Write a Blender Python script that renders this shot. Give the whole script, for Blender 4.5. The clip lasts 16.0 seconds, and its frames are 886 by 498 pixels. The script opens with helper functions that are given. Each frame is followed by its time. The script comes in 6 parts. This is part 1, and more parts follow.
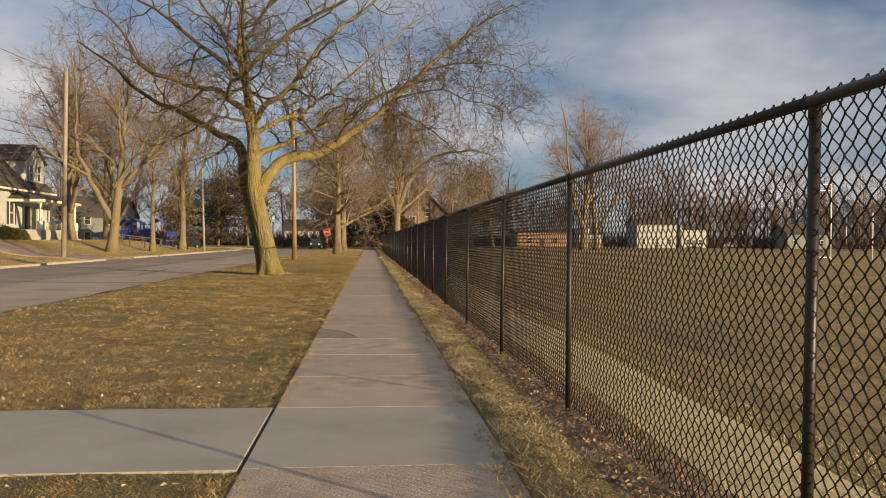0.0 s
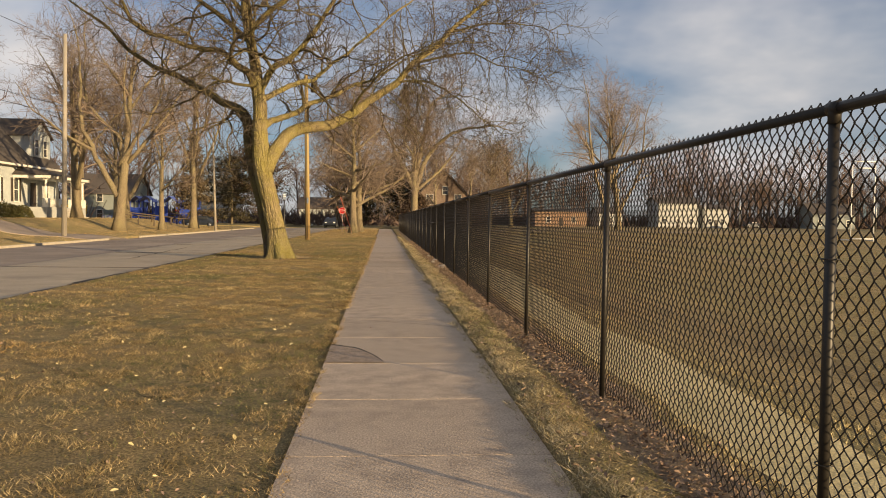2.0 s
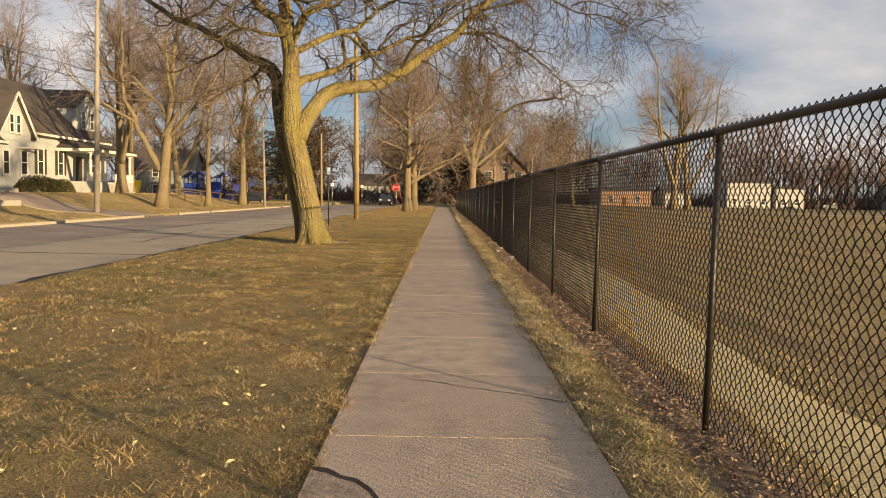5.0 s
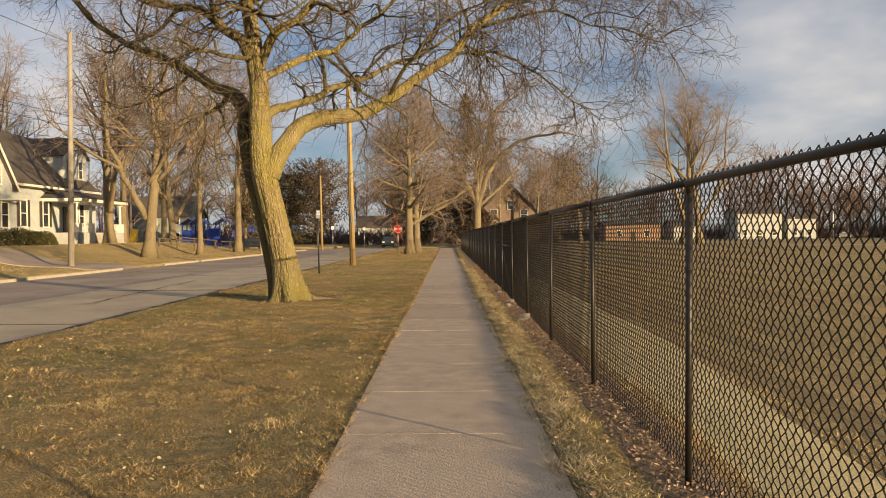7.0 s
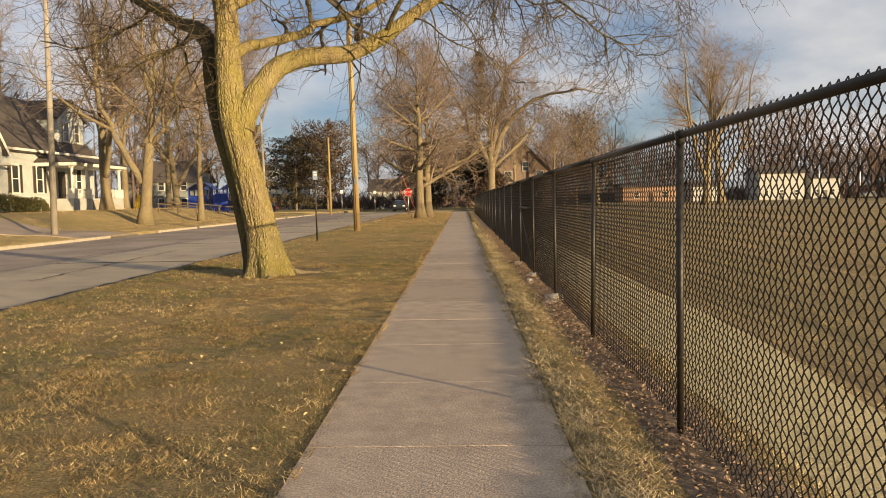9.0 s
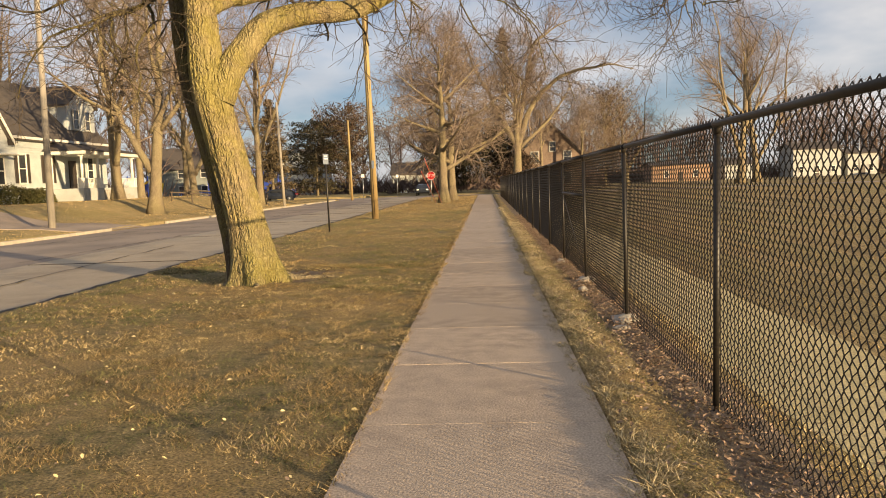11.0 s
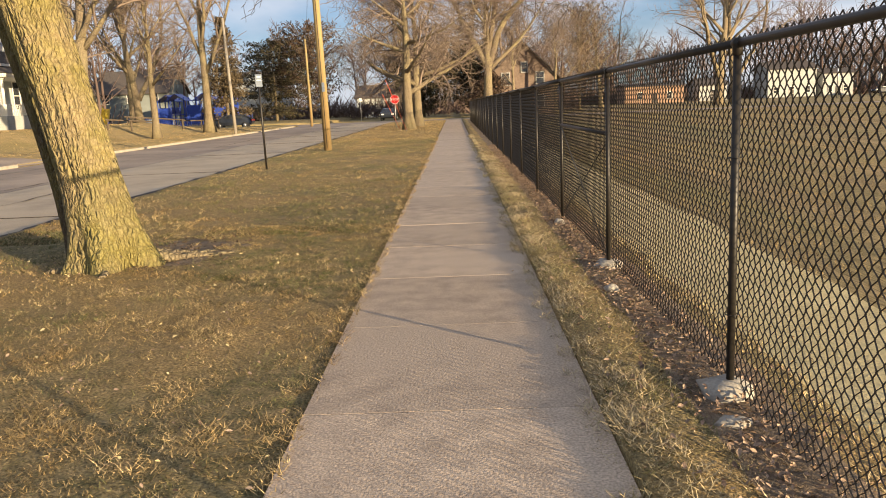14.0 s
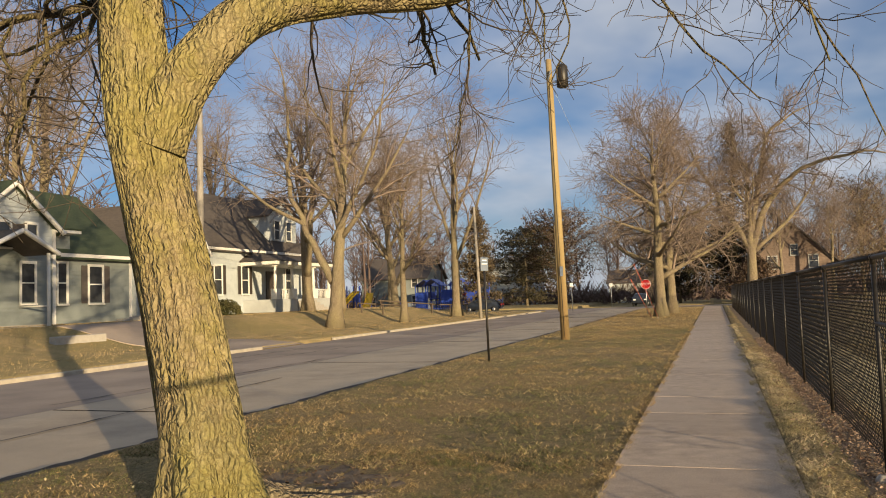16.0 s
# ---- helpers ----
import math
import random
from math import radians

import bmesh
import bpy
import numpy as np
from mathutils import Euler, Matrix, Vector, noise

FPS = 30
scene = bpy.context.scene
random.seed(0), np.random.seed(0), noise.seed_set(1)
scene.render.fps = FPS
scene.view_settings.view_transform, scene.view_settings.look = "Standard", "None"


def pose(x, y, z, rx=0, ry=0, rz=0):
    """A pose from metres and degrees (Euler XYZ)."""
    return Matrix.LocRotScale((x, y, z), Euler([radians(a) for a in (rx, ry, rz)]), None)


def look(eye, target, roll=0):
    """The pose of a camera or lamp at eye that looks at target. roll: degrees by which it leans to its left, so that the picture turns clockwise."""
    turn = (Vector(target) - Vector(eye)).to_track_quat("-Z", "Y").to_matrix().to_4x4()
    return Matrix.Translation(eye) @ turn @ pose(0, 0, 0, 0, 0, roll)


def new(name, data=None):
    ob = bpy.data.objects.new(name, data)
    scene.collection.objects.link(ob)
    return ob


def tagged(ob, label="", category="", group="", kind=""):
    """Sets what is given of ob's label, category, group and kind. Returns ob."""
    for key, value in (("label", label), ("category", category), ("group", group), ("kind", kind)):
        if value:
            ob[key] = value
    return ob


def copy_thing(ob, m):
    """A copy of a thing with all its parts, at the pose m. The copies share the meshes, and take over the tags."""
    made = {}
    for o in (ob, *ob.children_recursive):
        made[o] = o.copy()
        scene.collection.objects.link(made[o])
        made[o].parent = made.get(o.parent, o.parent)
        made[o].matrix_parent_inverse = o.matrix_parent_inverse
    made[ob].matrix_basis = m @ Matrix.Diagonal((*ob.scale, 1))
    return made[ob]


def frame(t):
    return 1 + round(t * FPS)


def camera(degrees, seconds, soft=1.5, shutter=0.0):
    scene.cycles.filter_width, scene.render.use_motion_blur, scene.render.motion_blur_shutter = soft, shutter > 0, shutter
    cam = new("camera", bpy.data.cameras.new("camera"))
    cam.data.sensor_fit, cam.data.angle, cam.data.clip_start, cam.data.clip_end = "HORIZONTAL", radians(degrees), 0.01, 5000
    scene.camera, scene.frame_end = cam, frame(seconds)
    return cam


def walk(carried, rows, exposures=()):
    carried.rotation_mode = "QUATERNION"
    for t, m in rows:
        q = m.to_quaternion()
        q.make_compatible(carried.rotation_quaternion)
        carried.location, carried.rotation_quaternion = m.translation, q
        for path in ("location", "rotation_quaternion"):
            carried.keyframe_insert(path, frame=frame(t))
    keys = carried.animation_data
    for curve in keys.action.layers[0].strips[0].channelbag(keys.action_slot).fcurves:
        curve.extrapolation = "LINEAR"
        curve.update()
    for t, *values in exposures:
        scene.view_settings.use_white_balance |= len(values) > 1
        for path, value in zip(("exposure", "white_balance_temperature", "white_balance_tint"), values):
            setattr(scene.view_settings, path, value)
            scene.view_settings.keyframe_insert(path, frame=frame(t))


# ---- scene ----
cam = camera(59.4, 16.0, soft=1.0)
PATH = [
    (0, (-0.076, -0.169, 1.315), (0.114, 1.822, 1.294), 0.5),
    (0.5, (-0.072, 0.707, 1.297), (0.226, 2.683, 1.24), 0.2),
    (1, (-0.176, 1.474, 1.329), (0.132, 3.45, 1.328), 0.2),
    (1.5, (-0.166, 2.136, 1.361), (0.107, 4.117, 1.309), -1.4),
    (2, (-0.231, 2.901, 1.38), (-0.079, 4.894, 1.303), 0.7),
    (2.5, (-0.179, 3.632, 1.373), (-0.085, 5.626, 1.252), 0.5),
    (3, (-0.25, 4.432, 1.371), (-0.188, 6.425, 1.216), 0.6),
    (3.5, (-0.195, 5.126, 1.37), (-0.164, 7.113, 1.147), -0.9),
    (4, (-0.232, 5.884, 1.376), (-0.231, 7.876, 1.197), 1.5),
    (6.5, (0.008, 9.945, 1.492), (0.015, 11.943, 1.399), 0.1),
    (7, (0.029, 10.841, 1.517), (0.018, 12.84, 1.482), -0.5),
    (7.5, (0.143, 11.68, 1.49), (0.132, 13.679, 1.436), -2.3),
    (8, (0.167, 12.438, 1.484), (0.159, 14.432, 1.328), -2.2),
    (8.5, (0.219, 13.141, 1.47), (0.21, 15.136, 1.328), -2.2),
    (9, (0.154, 13.868, 1.459), (0.105, 15.863, 1.331), -1.0),
    (11.5, (0.042, 17.546, 1.549), (-0.079, 19.531, 1.336), -2.2),
    (12, (0.033, 18.242, 1.569), (0.185, 20.205, 1.217), -0.6),
    (12.5, (0.052, 18.939, 1.557), (0.087, 20.908, 1.206), -1.6),
    (13, (0.047, 19.608, 1.566), (-0.036, 21.574, 1.208), -2.3),
    (13.5, (0.102, 20.296, 1.575), (0.042, 22.262, 1.211), -2.7),
    (14, (0.072, 21.002, 1.583), (0.029, 22.968, 1.217), -2.4),
    (14.5, (0.104, 21.749, 1.584), (0.056, 23.715, 1.217), -2.8),
    (15, (0.108, 22.503, 1.592), (0.047, 24.49, 1.377), -3.3),
    (15.5, (0.173, 23.234, 1.611), (-0.204, 25.198, 1.67), -3.3),
    (16, (0.182, 23.9, 1.597), (-0.472, 25.785, 1.725), -2.1),
]
walk(cam, [(t, look(eye, target, roll)) for t, eye, target, roll in PATH],
     exposures=[(0.0, 0.76, 6700, 10), (1.0, 0.95, 6800, 10), (2.0, 0.87, 6800, 10), (4.0, 1.02, 7050, 10), (7.0, 0.95, 6980, 10), (9.0, 1.05, 6850, 9), (11.5, 1.17, 6850, 10),
                (12.0, 1.17, 6850, 10), (13.0, 1.36, 6600, 10), (14.5, 1.34, 6050, 9), (15.2, 1.15, 6000, 8), (16.0, 0.83, 6100, 8)])

# ---- sky and sun ----
SUN_DIR = Vector((0.735, -0.678, math.tan(radians(6.6)))).normalized()
world = bpy.data.worlds.new("world")
scene.world = world
world.use_nodes = True
wt = world.node_tree
wn, wl = wt.nodes, wt.links
background = wn["Background"]
sky = wn.new("ShaderNodeTexSky")
sky.sky_type = "NISHITA"
sky.sun_disc = False
sky.sun_elevation = radians(6.6)
sky.sun_rotation = radians(132.7)
sky.air_density, sky.dust_density, sky.ozone_density = 1.0, 0.6, 5.0
coord = wn.new("ShaderNodeTexCoord")
split = wn.new("ShaderNodeSeparateXYZ")
wl.new(coord.outputs["Generated"], split.inputs[0])
lift = wn.new("ShaderNodeMath")
lift.operation = "MAXIMUM"
lift.inputs[1].default_value = 0.0
wl.new(split.outputs[2], lift.inputs[0])
lift2 = wn.new("ShaderNodeMath")
lift2.operation = "ADD"
lift2.inputs[1].default_value = 0.3
wl.new(lift.outputs[0], lift2.inputs[0])
flat = wn.new("ShaderNodeCombineXYZ")
for axis in (0, 1):
    div = wn.new("ShaderNodeMath")
    div.operation = "DIVIDE"
    wl.new(split.outputs[axis], div.inputs[0])
    wl.new(lift2.outputs[0], div.inputs[1])
    wl.new(div.outputs[0], flat.inputs[axis])
cloud = wn.new("ShaderNodeTexNoise")
cloud.inputs["Scale"].default_value = 1.25
cloud.inputs["Detail"].default_value = 5.0
cloud.inputs["Roughness"].default_value = 0.52
cloud.inputs["Distortion"].default_value = 0.1
wl.new(flat.outputs[0], cloud.inputs["Vector"])
cover = wn.new("ShaderNodeValToRGB")
cover.color_ramp.elements[0].position, cover.color_ramp.elements[1].position = 0.30, 0.64
wl.new(cloud.outputs["Fac"], cover.inputs[0])
shade = wn.new("ShaderNodeTexNoise")
shade.inputs["Scale"].default_value = 1.9
shade.inputs["Detail"].default_value = 5.0
wl.new(flat.outputs[0], shade.inputs["Vector"])
tone = wn.new("ShaderNodeValToRGB")
tone.color_ramp.elements[0].position, tone.color_ramp.elements[1].position = 0.34, 0.68
tone.color_ramp.elements[0].color = (3.3, 3.5, 3.9, 1)
tone.color_ramp.elements[1].color = (5.4, 5.25, 5.3, 1)
wl.new(shade.outputs["Fac"], tone.inputs[0])
skymix = wn.new("ShaderNodeMix")
skymix.data_type = "RGBA"
wl.new(cover.outputs[0], skymix.inputs["Factor"])
wl.new(sky.outputs[0], skymix.inputs["A"])
wl.new(tone.outputs[0], skymix.inputs["B"])
wl.new(skymix.outputs["Result"], background.inputs[0])
background.inputs[1].default_value = 0.075

sun = new("sun", bpy.data.lights.new("sun", "SUN"))
sun.data.energy = 5.0
sun.data.angle = radians(0.55)
sun.data.color = (1.0, 0.74, 0.42)
sun.matrix_world = look(SUN_DIR * 50, (0, 0, 0))


# ---- materials ----
def material(name, c1, c2, scale=6.0, rough=0.85, fine=60.0, bump=0.3, dist=0.01, metal=0.0, stretch=(1, 1, 1),
             c3=None, big=0.4, island=0.0, obrand=0.0, coords="Object", lo=0.35, hi=0.65, grain=0.18):
    """Two colours mixed by noise at one scale, a third by a broad noise, fine relief by bump."""
    m = bpy.data.materials.new(name)
    m.use_nodes = True
    n, l = m.node_tree.nodes, m.node_tree.links
    p = n["Principled BSDF"]
    tc = n.new("ShaderNodeTexCoord")
    mp = n.new("ShaderNodeMapping")
    mp.inputs["Scale"].default_value = stretch
    l.new(tc.outputs[coords], mp.inputs[0])
    n1 = n.new("ShaderNodeTexNoise")
    n1.inputs["Scale"].default_value = scale
    n1.inputs["Detail"].default_value = 8
    n1.inputs["Roughness"].default_value = 0.62
    l.new(mp.outputs[0], n1.inputs["Vector"])
    r1 = n.new("ShaderNodeValToRGB")
    r1.color_ramp.elements[0].position, r1.color_ramp.elements[1].position = lo, hi
    r1.color_ramp.elements[0].color, r1.color_ramp.elements[1].color = (*c1, 1), (*c2, 1)
    l.new(n1.outputs["Fac"], r1.inputs[0])
    col = r1.outputs[0]
    if c3:
        n2 = n.new("ShaderNodeTexNoise")
        n2.inputs["Scale"].default_value = big
        n2.inputs["Detail"].default_value = 4
        l.new(mp.outputs[0], n2.inputs["Vector"])
        r2 = n.new("ShaderNodeValToRGB")
        r2.color_ramp.elements[0].position, r2.color_ramp.elements[1].position = 0.42, 0.66
        l.new(n2.outputs["Fac"], r2.inputs[0])
        mx = n.new("ShaderNodeMix")
        mx.data_type = "RGBA"
        l.new(r2.outputs[0], mx.inputs["Factor"])
        l.new(col, mx.inputs["A"])
        mx.inputs["B"].default_value = (*c3, 1)
        col = mx.outputs["Result"]
    nf = n.new("ShaderNodeTexNoise")
    nf.inputs["Scale"].default_value = fine
    nf.inputs["Detail"].default_value = 4
    l.new(mp.outputs[0], nf.inputs["Vector"])
    hv = n.new("ShaderNodeHueSaturation")
    mr = n.new("ShaderNodeMapRange")
    mr.inputs["To Min"].default_value, mr.inputs["To Max"].default_value = 1 - grain, 1 + grain
    mr.inputs["From Min"].default_value, mr.inputs["From Max"].default_value = 0.3, 0.7
    l.new(nf.outputs["Fac"], mr.inputs[0])
    val = mr.outputs[0]
    for amount, node, out in ((island, "ShaderNodeNewGeometry", "Random Per Island"), (obrand, "ShaderNodeObjectInfo", "Random")):
        if amount:
            g = n.new(node)
            m2 = n.new("ShaderNodeMapRange")
            m2.inputs["To Min"].default_value, m2.inputs["To Max"].default_value = 1 - amount, 1 + amount
            l.new(g.outputs[out], m2.inputs[0])
            mu = n.new("ShaderNodeMath")
            mu.operation = "MULTIPLY"
            l.new(val, mu.inputs[0])
            l.new(m2.outputs[0], mu.inputs[1])
            val = mu.outputs[0]
    l.new(val, hv.inputs["Value"])
    l.new(col, hv.inputs["Color"])
    l.new(hv.outputs[0], p.inputs["Base Color"])
    p.inputs["Roughness"].default_value = rough
    p.inputs["Metallic"].default_value = metal
    p.inputs["Specular IOR Level"].default_value = 0.25 if rough > 0.6 else 0.5
    if bump:
        b = n.new("ShaderNodeBump")
        b.inputs["Strength"].default_value = bump
        b.inputs["Distance"].default_value = dist
        l.new(nf.outputs["Fac"], b.inputs["Height"])
        l.new(b.outputs[0], p.inputs["Normal"])
    return m


def bark(name, c1, c2, c3, vein=30.0, depth=0.03, lichen=0.0):
    """Bark of long uneven plates parted by dark, wandering cracks; lichen tints the plates in broad patches."""
    m = material(name, c1, c2, scale=7, rough=0.95, fine=90, bump=0.5, dist=0.005, stretch=(1, 1, 0.45), c3=c3, big=1.3, grain=0.28)
    n, l = m.node_tree.nodes, m.node_tree.links
    tc = n.new("ShaderNodeTexCoord")
    warp = n.new("ShaderNodeTexNoise")
    warp.inputs["Scale"].default_value = 6.0
    warp.inputs["Detail"].default_value = 3
    l.new(tc.outputs["Object"], warp.inputs["Vector"])
    push = n.new("ShaderNodeVectorMath")
    push.operation = "MULTIPLY_ADD"
    push.inputs[1].default_value = (0.13, 0.13, 0.34)
    l.new(warp.outputs["Color"], push.inputs[0])
    l.new(tc.outputs["Object"], push.inputs[2])
    mp = n.new("ShaderNodeMapping")
    mp.inputs["Scale"].default_value = (1, 1, 0.30)
    l.new(push.outputs[0], mp.inputs[0])
    plate = n.new("ShaderNodeTexVoronoi")
    plate.feature = "DISTANCE_TO_EDGE"
    plate.inputs["Scale"].default_value = vein
    l.new(mp.outputs[0], plate.inputs["Vector"])
    cr = n.new("ShaderNodeValToRGB")
    e = cr.color_ramp.elements
    e[0].position, e[1].position = 0.0, 0.09
    e[0].color, e[1].color = (0.42, 0.34, 0.26, 1), (1, 1, 1, 1)
    l.new(plate.outputs["Distance"], cr.inputs[0])
    p = n["Principled BSDF"]
    col = p.inputs["Base Color"].links[0].from_socket
    if lichen:
        spot = n.new("ShaderNodeTexNoise")
        spot.inputs["Scale"].default_value = 1.7
        spot.inputs["Detail"].default_value = 7
        spot.inputs["Roughness"].default_value = 0.7
        l.new(tc.outputs["Object"], spot.inputs["Vector"])
        where = n.new("ShaderNodeMapRange")
        where.inputs["From Min"].default_value, where.inputs["From Max"].default_value = 0.44, 0.60
        where.inputs["To Max"].default_value = lichen
        l.new(spot.outputs["Fac"], where.inputs[0])
        tint = n.new("ShaderNodeMix")
        tint.data_type = "RGBA"
        l.new(where.outputs[0], tint.inputs["Factor"])
        l.new(col, tint.inputs["A"])
        tint.inputs["B"].default_value = (0.235, 0.205, 0.045, 1)
        col = tint.outputs["Result"]
    mx = n.new("ShaderNodeMix")
    mx.data_type, mx.blend_type = "RGBA", "MULTIPLY"
    mx.inputs["Factor"].default_value = 0.5
    l.new(col, mx.inputs["A"])
    l.new(cr.outputs[0], mx.inputs["B"])
    l.new(mx.outputs["Result"], p.inputs["Base Color"])
    rise = n.new("ShaderNodeMapRange")
    rise.inputs["From Max"].default_value = 0.35
    l.new(plate.outputs["Distance"], rise.inputs[0])
    b2 = n.new("ShaderNodeBump")
    b2.inputs["Strength"].default_value, b2.inputs["Distance"].default_value = 1.0, depth
    l.new(rise.outputs[0], b2.inputs["Height"])
    l.new(p.inputs["Normal"].links[0].from_socket, b2.inputs["Normal"])
    l.new(b2.outputs[0], p.inputs["Normal"])
    return m


M_GROUND = material("turf", (0.290, 0.218, 0.106), (0.130, 0.112, 0.048), scale=7.0, fine=60, grain=0.6, bump=0.8, dist=0.03, c3=(0.312, 0.215, 0.094), big=0.35, coords="Object")
M_FIELDG = material("field_turf", (0.375, 0.272, 0.130), (0.180, 0.135, 0.064), scale=0.9, fine=30, grain=0.5, bump=0.8, dist=0.03, stretch=(2.2, 0.16, 1), c3=(0.247, 0.203, 0.083), big=0.25)
M_BANK = material("bank_turf", (0.365, 0.270, 0.128), (0.245, 0.195, 0.088), scale=1.2, fine=30, grain=0.4, bump=0.8, dist=0.03, c3=(0.252, 0.203, 0.084), big=0.3)
M_LAWN = material("dry_grass", (0.48, 0.362, 0.180), (0.225, 0.164, 0.075), scale=2.6, fine=12, grain=0.35, bump=0, island=0.85, c3=(0.31, 0.212, 0.092), big=0.6, lo=0.42, hi=0.58)
M_GREEN = material("green_grass", (0.185, 0.170, 0.068), (0.115, 0.120, 0.045), scale=1.3, fine=6, grain=0.3, bump=0, island=0.5)
M_VERGE = material("verge_grass", (0.50, 0.405, 0.235), (0.29, 0.240, 0.115), scale=1.3, fine=25, bump=0, island=0.5, c3=(0.49, 0.40, 0.255), big=0.8)
M_FIELD = material("field_grass", (0.345, 0.245, 0.112), (0.245, 0.185, 0.082), scale=0.5, fine=30, bump=0, island=0.4)
M_PALE = material("straw", (0.68, 0.56, 0.30), (0.56, 0.46, 0.235), scale=1.5, fine=40, bump=0.6, dist=0.02, island=0.35)
M_DIRT = material("bare_soil", (0.13, 0.098, 0.070), (0.25, 0.190, 0.130), scale=5, fine=80, bump=0.8, dist=0.02)
M_CONC = material("old_concrete", (0.560, 0.438, 0.324), (0.375, 0.294, 0.222), scale=4.5, fine=75, bump=0.7, dist=0.007, c3=(0.505, 0.400, 0.302), big=0.6, obrand=0.09, grain=0.36)
M_CONC_NEW = material("pale_concrete", (0.442, 0.399, 0.332), (0.374, 0.340, 0.289), scale=2.5, fine=200, bump=0.3, dist=0.003, c3=(0.468, 0.425, 0.365), big=0.8)
M_CRACK = material("crack_fill", (0.035, 0.03, 0.025), (0.06, 0.05, 0.04), scale=20, bump=0.3)
M_PATCH = material("broken_concrete", (0.40, 0.31, 0.24), (0.26, 0.205, 0.16), scale=14, fine=90, bump=0.9, dist=0.012, grain=0.4)
M_ROADN = material("road_concrete", (0.53, 0.430, 0.305), (0.37, 0.298, 0.218), scale=0.8, fine=120, bump=0.3, dist=0.004, c3=(0.50, 0.405, 0.290), big=0.25)
M_ROADF = material("asphalt", (0.310, 0.250, 0.205), (0.235, 0.192, 0.160), scale=0.9, fine=140, bump=0.35, dist=0.005, c3=(0.375, 0.303, 0.240), big=0.3)
M_GUTTER = material("dark_gutter", (0.11, 0.088, 0.07), (0.07, 0.058, 0.048), scale=3, fine=80, bump=0.6, dist=0.01)
M_KERB = material("kerb_concrete", (0.416, 0.368, 0.288), (0.304, 0.268, 0.216), scale=3, fine=90, bump=0.4, dist=0.004)
M_BLACK = material("black_vinyl", (0.010, 0.0085, 0.007), (0.019, 0.0155, 0.012), scale=9, rough=0.48, fine=120, bump=0.1, dist=0.001)
M_STEEL = material("galvanised_steel", (0.42, 0.43, 0.44), (0.32, 0.33, 0.34), scale=15, rough=0.4, metal=0.9, fine=90, bump=0.1, dist=0.001)
M_BARK = bark("lichened_bark", (0.285, 0.228, 0.125), (0.195, 0.157, 0.090), (0.270, 0.232, 0.105), vein=21, depth=0.024, lichen=0.55)
M_BARK2 = bark("grey_bark", (0.255, 0.207, 0.138), (0.190, 0.152, 0.102), (0.270, 0.228, 0.132), vein=18)
M_DARKBARK = material("bark_scraps", (0.075, 0.05, 0.034), (0.15, 0.10, 0.068), scale=8, rough=0.95, bump=0, island=0.4)
# darker bark for branches and upper limbs; on the second stem it stands for shade
M_BARK3 = bark("dark_and_shaded_bark", (0.135, 0.105, 0.066), (0.090, 0.071, 0.047), (0.145, 0.118, 0.062), vein=24, lichen=0.35)
M_PALEWALL = material("weathered_white_siding", (0.40, 0.41, 0.40), (0.33, 0.34, 0.33), scale=1.2, rough=0.7, fine=20, bump=0.2, dist=0.004)
M_TWIG = material("twigs", (0.222, 0.172, 0.136), (0.165, 0.127, 0.102), scale=3, rough=0.9, bump=0)
M_TWIG_HERO = material("lichened_twigs", (0.115, 0.090, 0.062), (0.062, 0.050, 0.038), scale=3, rough=0.9, bump=0)
M_TWIG_FAR = material("far_twigs", (0.158, 0.114, 0.096), (0.115, 0.084, 0.073), scale=0.15, rough=0.95, bump=0, island=0.2)
M_RUST = material("rusty_leaves", (0.088, 0.058, 0.040), (0.062, 0.042, 0.030), scale=1, rough=0.9, bump=0, island=0.4)
M_HAZE = material("dense_fine_twigs", (0.170, 0.118, 0.080), (0.120, 0.084, 0.058), scale=1, rough=0.95, bump=0, island=0.4)
M_NEEDLE = material("needles", (0.043, 0.038, 0.021), (0.060, 0.051, 0.027), scale=1, rough=0.8, bump=0, island=0.4)
M_OLIVE = material("brown_needles", (0.105, 0.078, 0.046), (0.075, 0.058, 0.034), scale=1, rough=0.9, bump=0, island=0.4)
M_HEDGE = material("hedge_leaves", (0.080, 0.068, 0.024), (0.052, 0.056, 0.018), scale=2, rough=0.8, bump=0, island=0.45)
M_LEAF = material("dead_leaves", (0.165, 0.105, 0.072), (0.34, 0.250, 0.178), scale=4, rough=0.9, bump=0, island=0.5)
M_POLE = material("new_pole_wood", (0.335, 0.258, 0.122), (0.265, 0.200, 0.092), scale=4, fine=60, bump=0.4, dist=0.004, stretch=(3, 3, 0.15), c3=(0.250, 0.168, 0.075), big=0.6)
M_POLE_OLD = material("grey_pole_wood", (0.320, 0.290, 0.245), (0.245, 0.220, 0.186), scale=4, fine=60, bump=0.4, dist=0.004, stretch=(3, 3, 0.15))
M_WHITE = material("white_siding", (0.455, 0.485, 0.485), (0.385, 0.415, 0.420), scale=2, rough=0.6, fine=40, bump=0.1, dist=0.002)
M_SAGE = material("sage_siding", (0.225, 0.248, 0.239), (0.189, 0.211, 0.203), scale=1.5, rough=0.65, fine=40, bump=0.1, dist=0.002)
M_TRIM = material("white_trim", (0.702, 0.684, 0.630), (0.648, 0.621, 0.567), scale=3, rough=0.5, fine=50, bump=0.05, dist=0.001)
M_GREENROOF = material("green_shingle", (0.045, 0.062, 0.035), (0.06, 0.075, 0.045), scale=3, fine=25, bump=0.6, dist=0.01, stretch=(1, 1, 4))
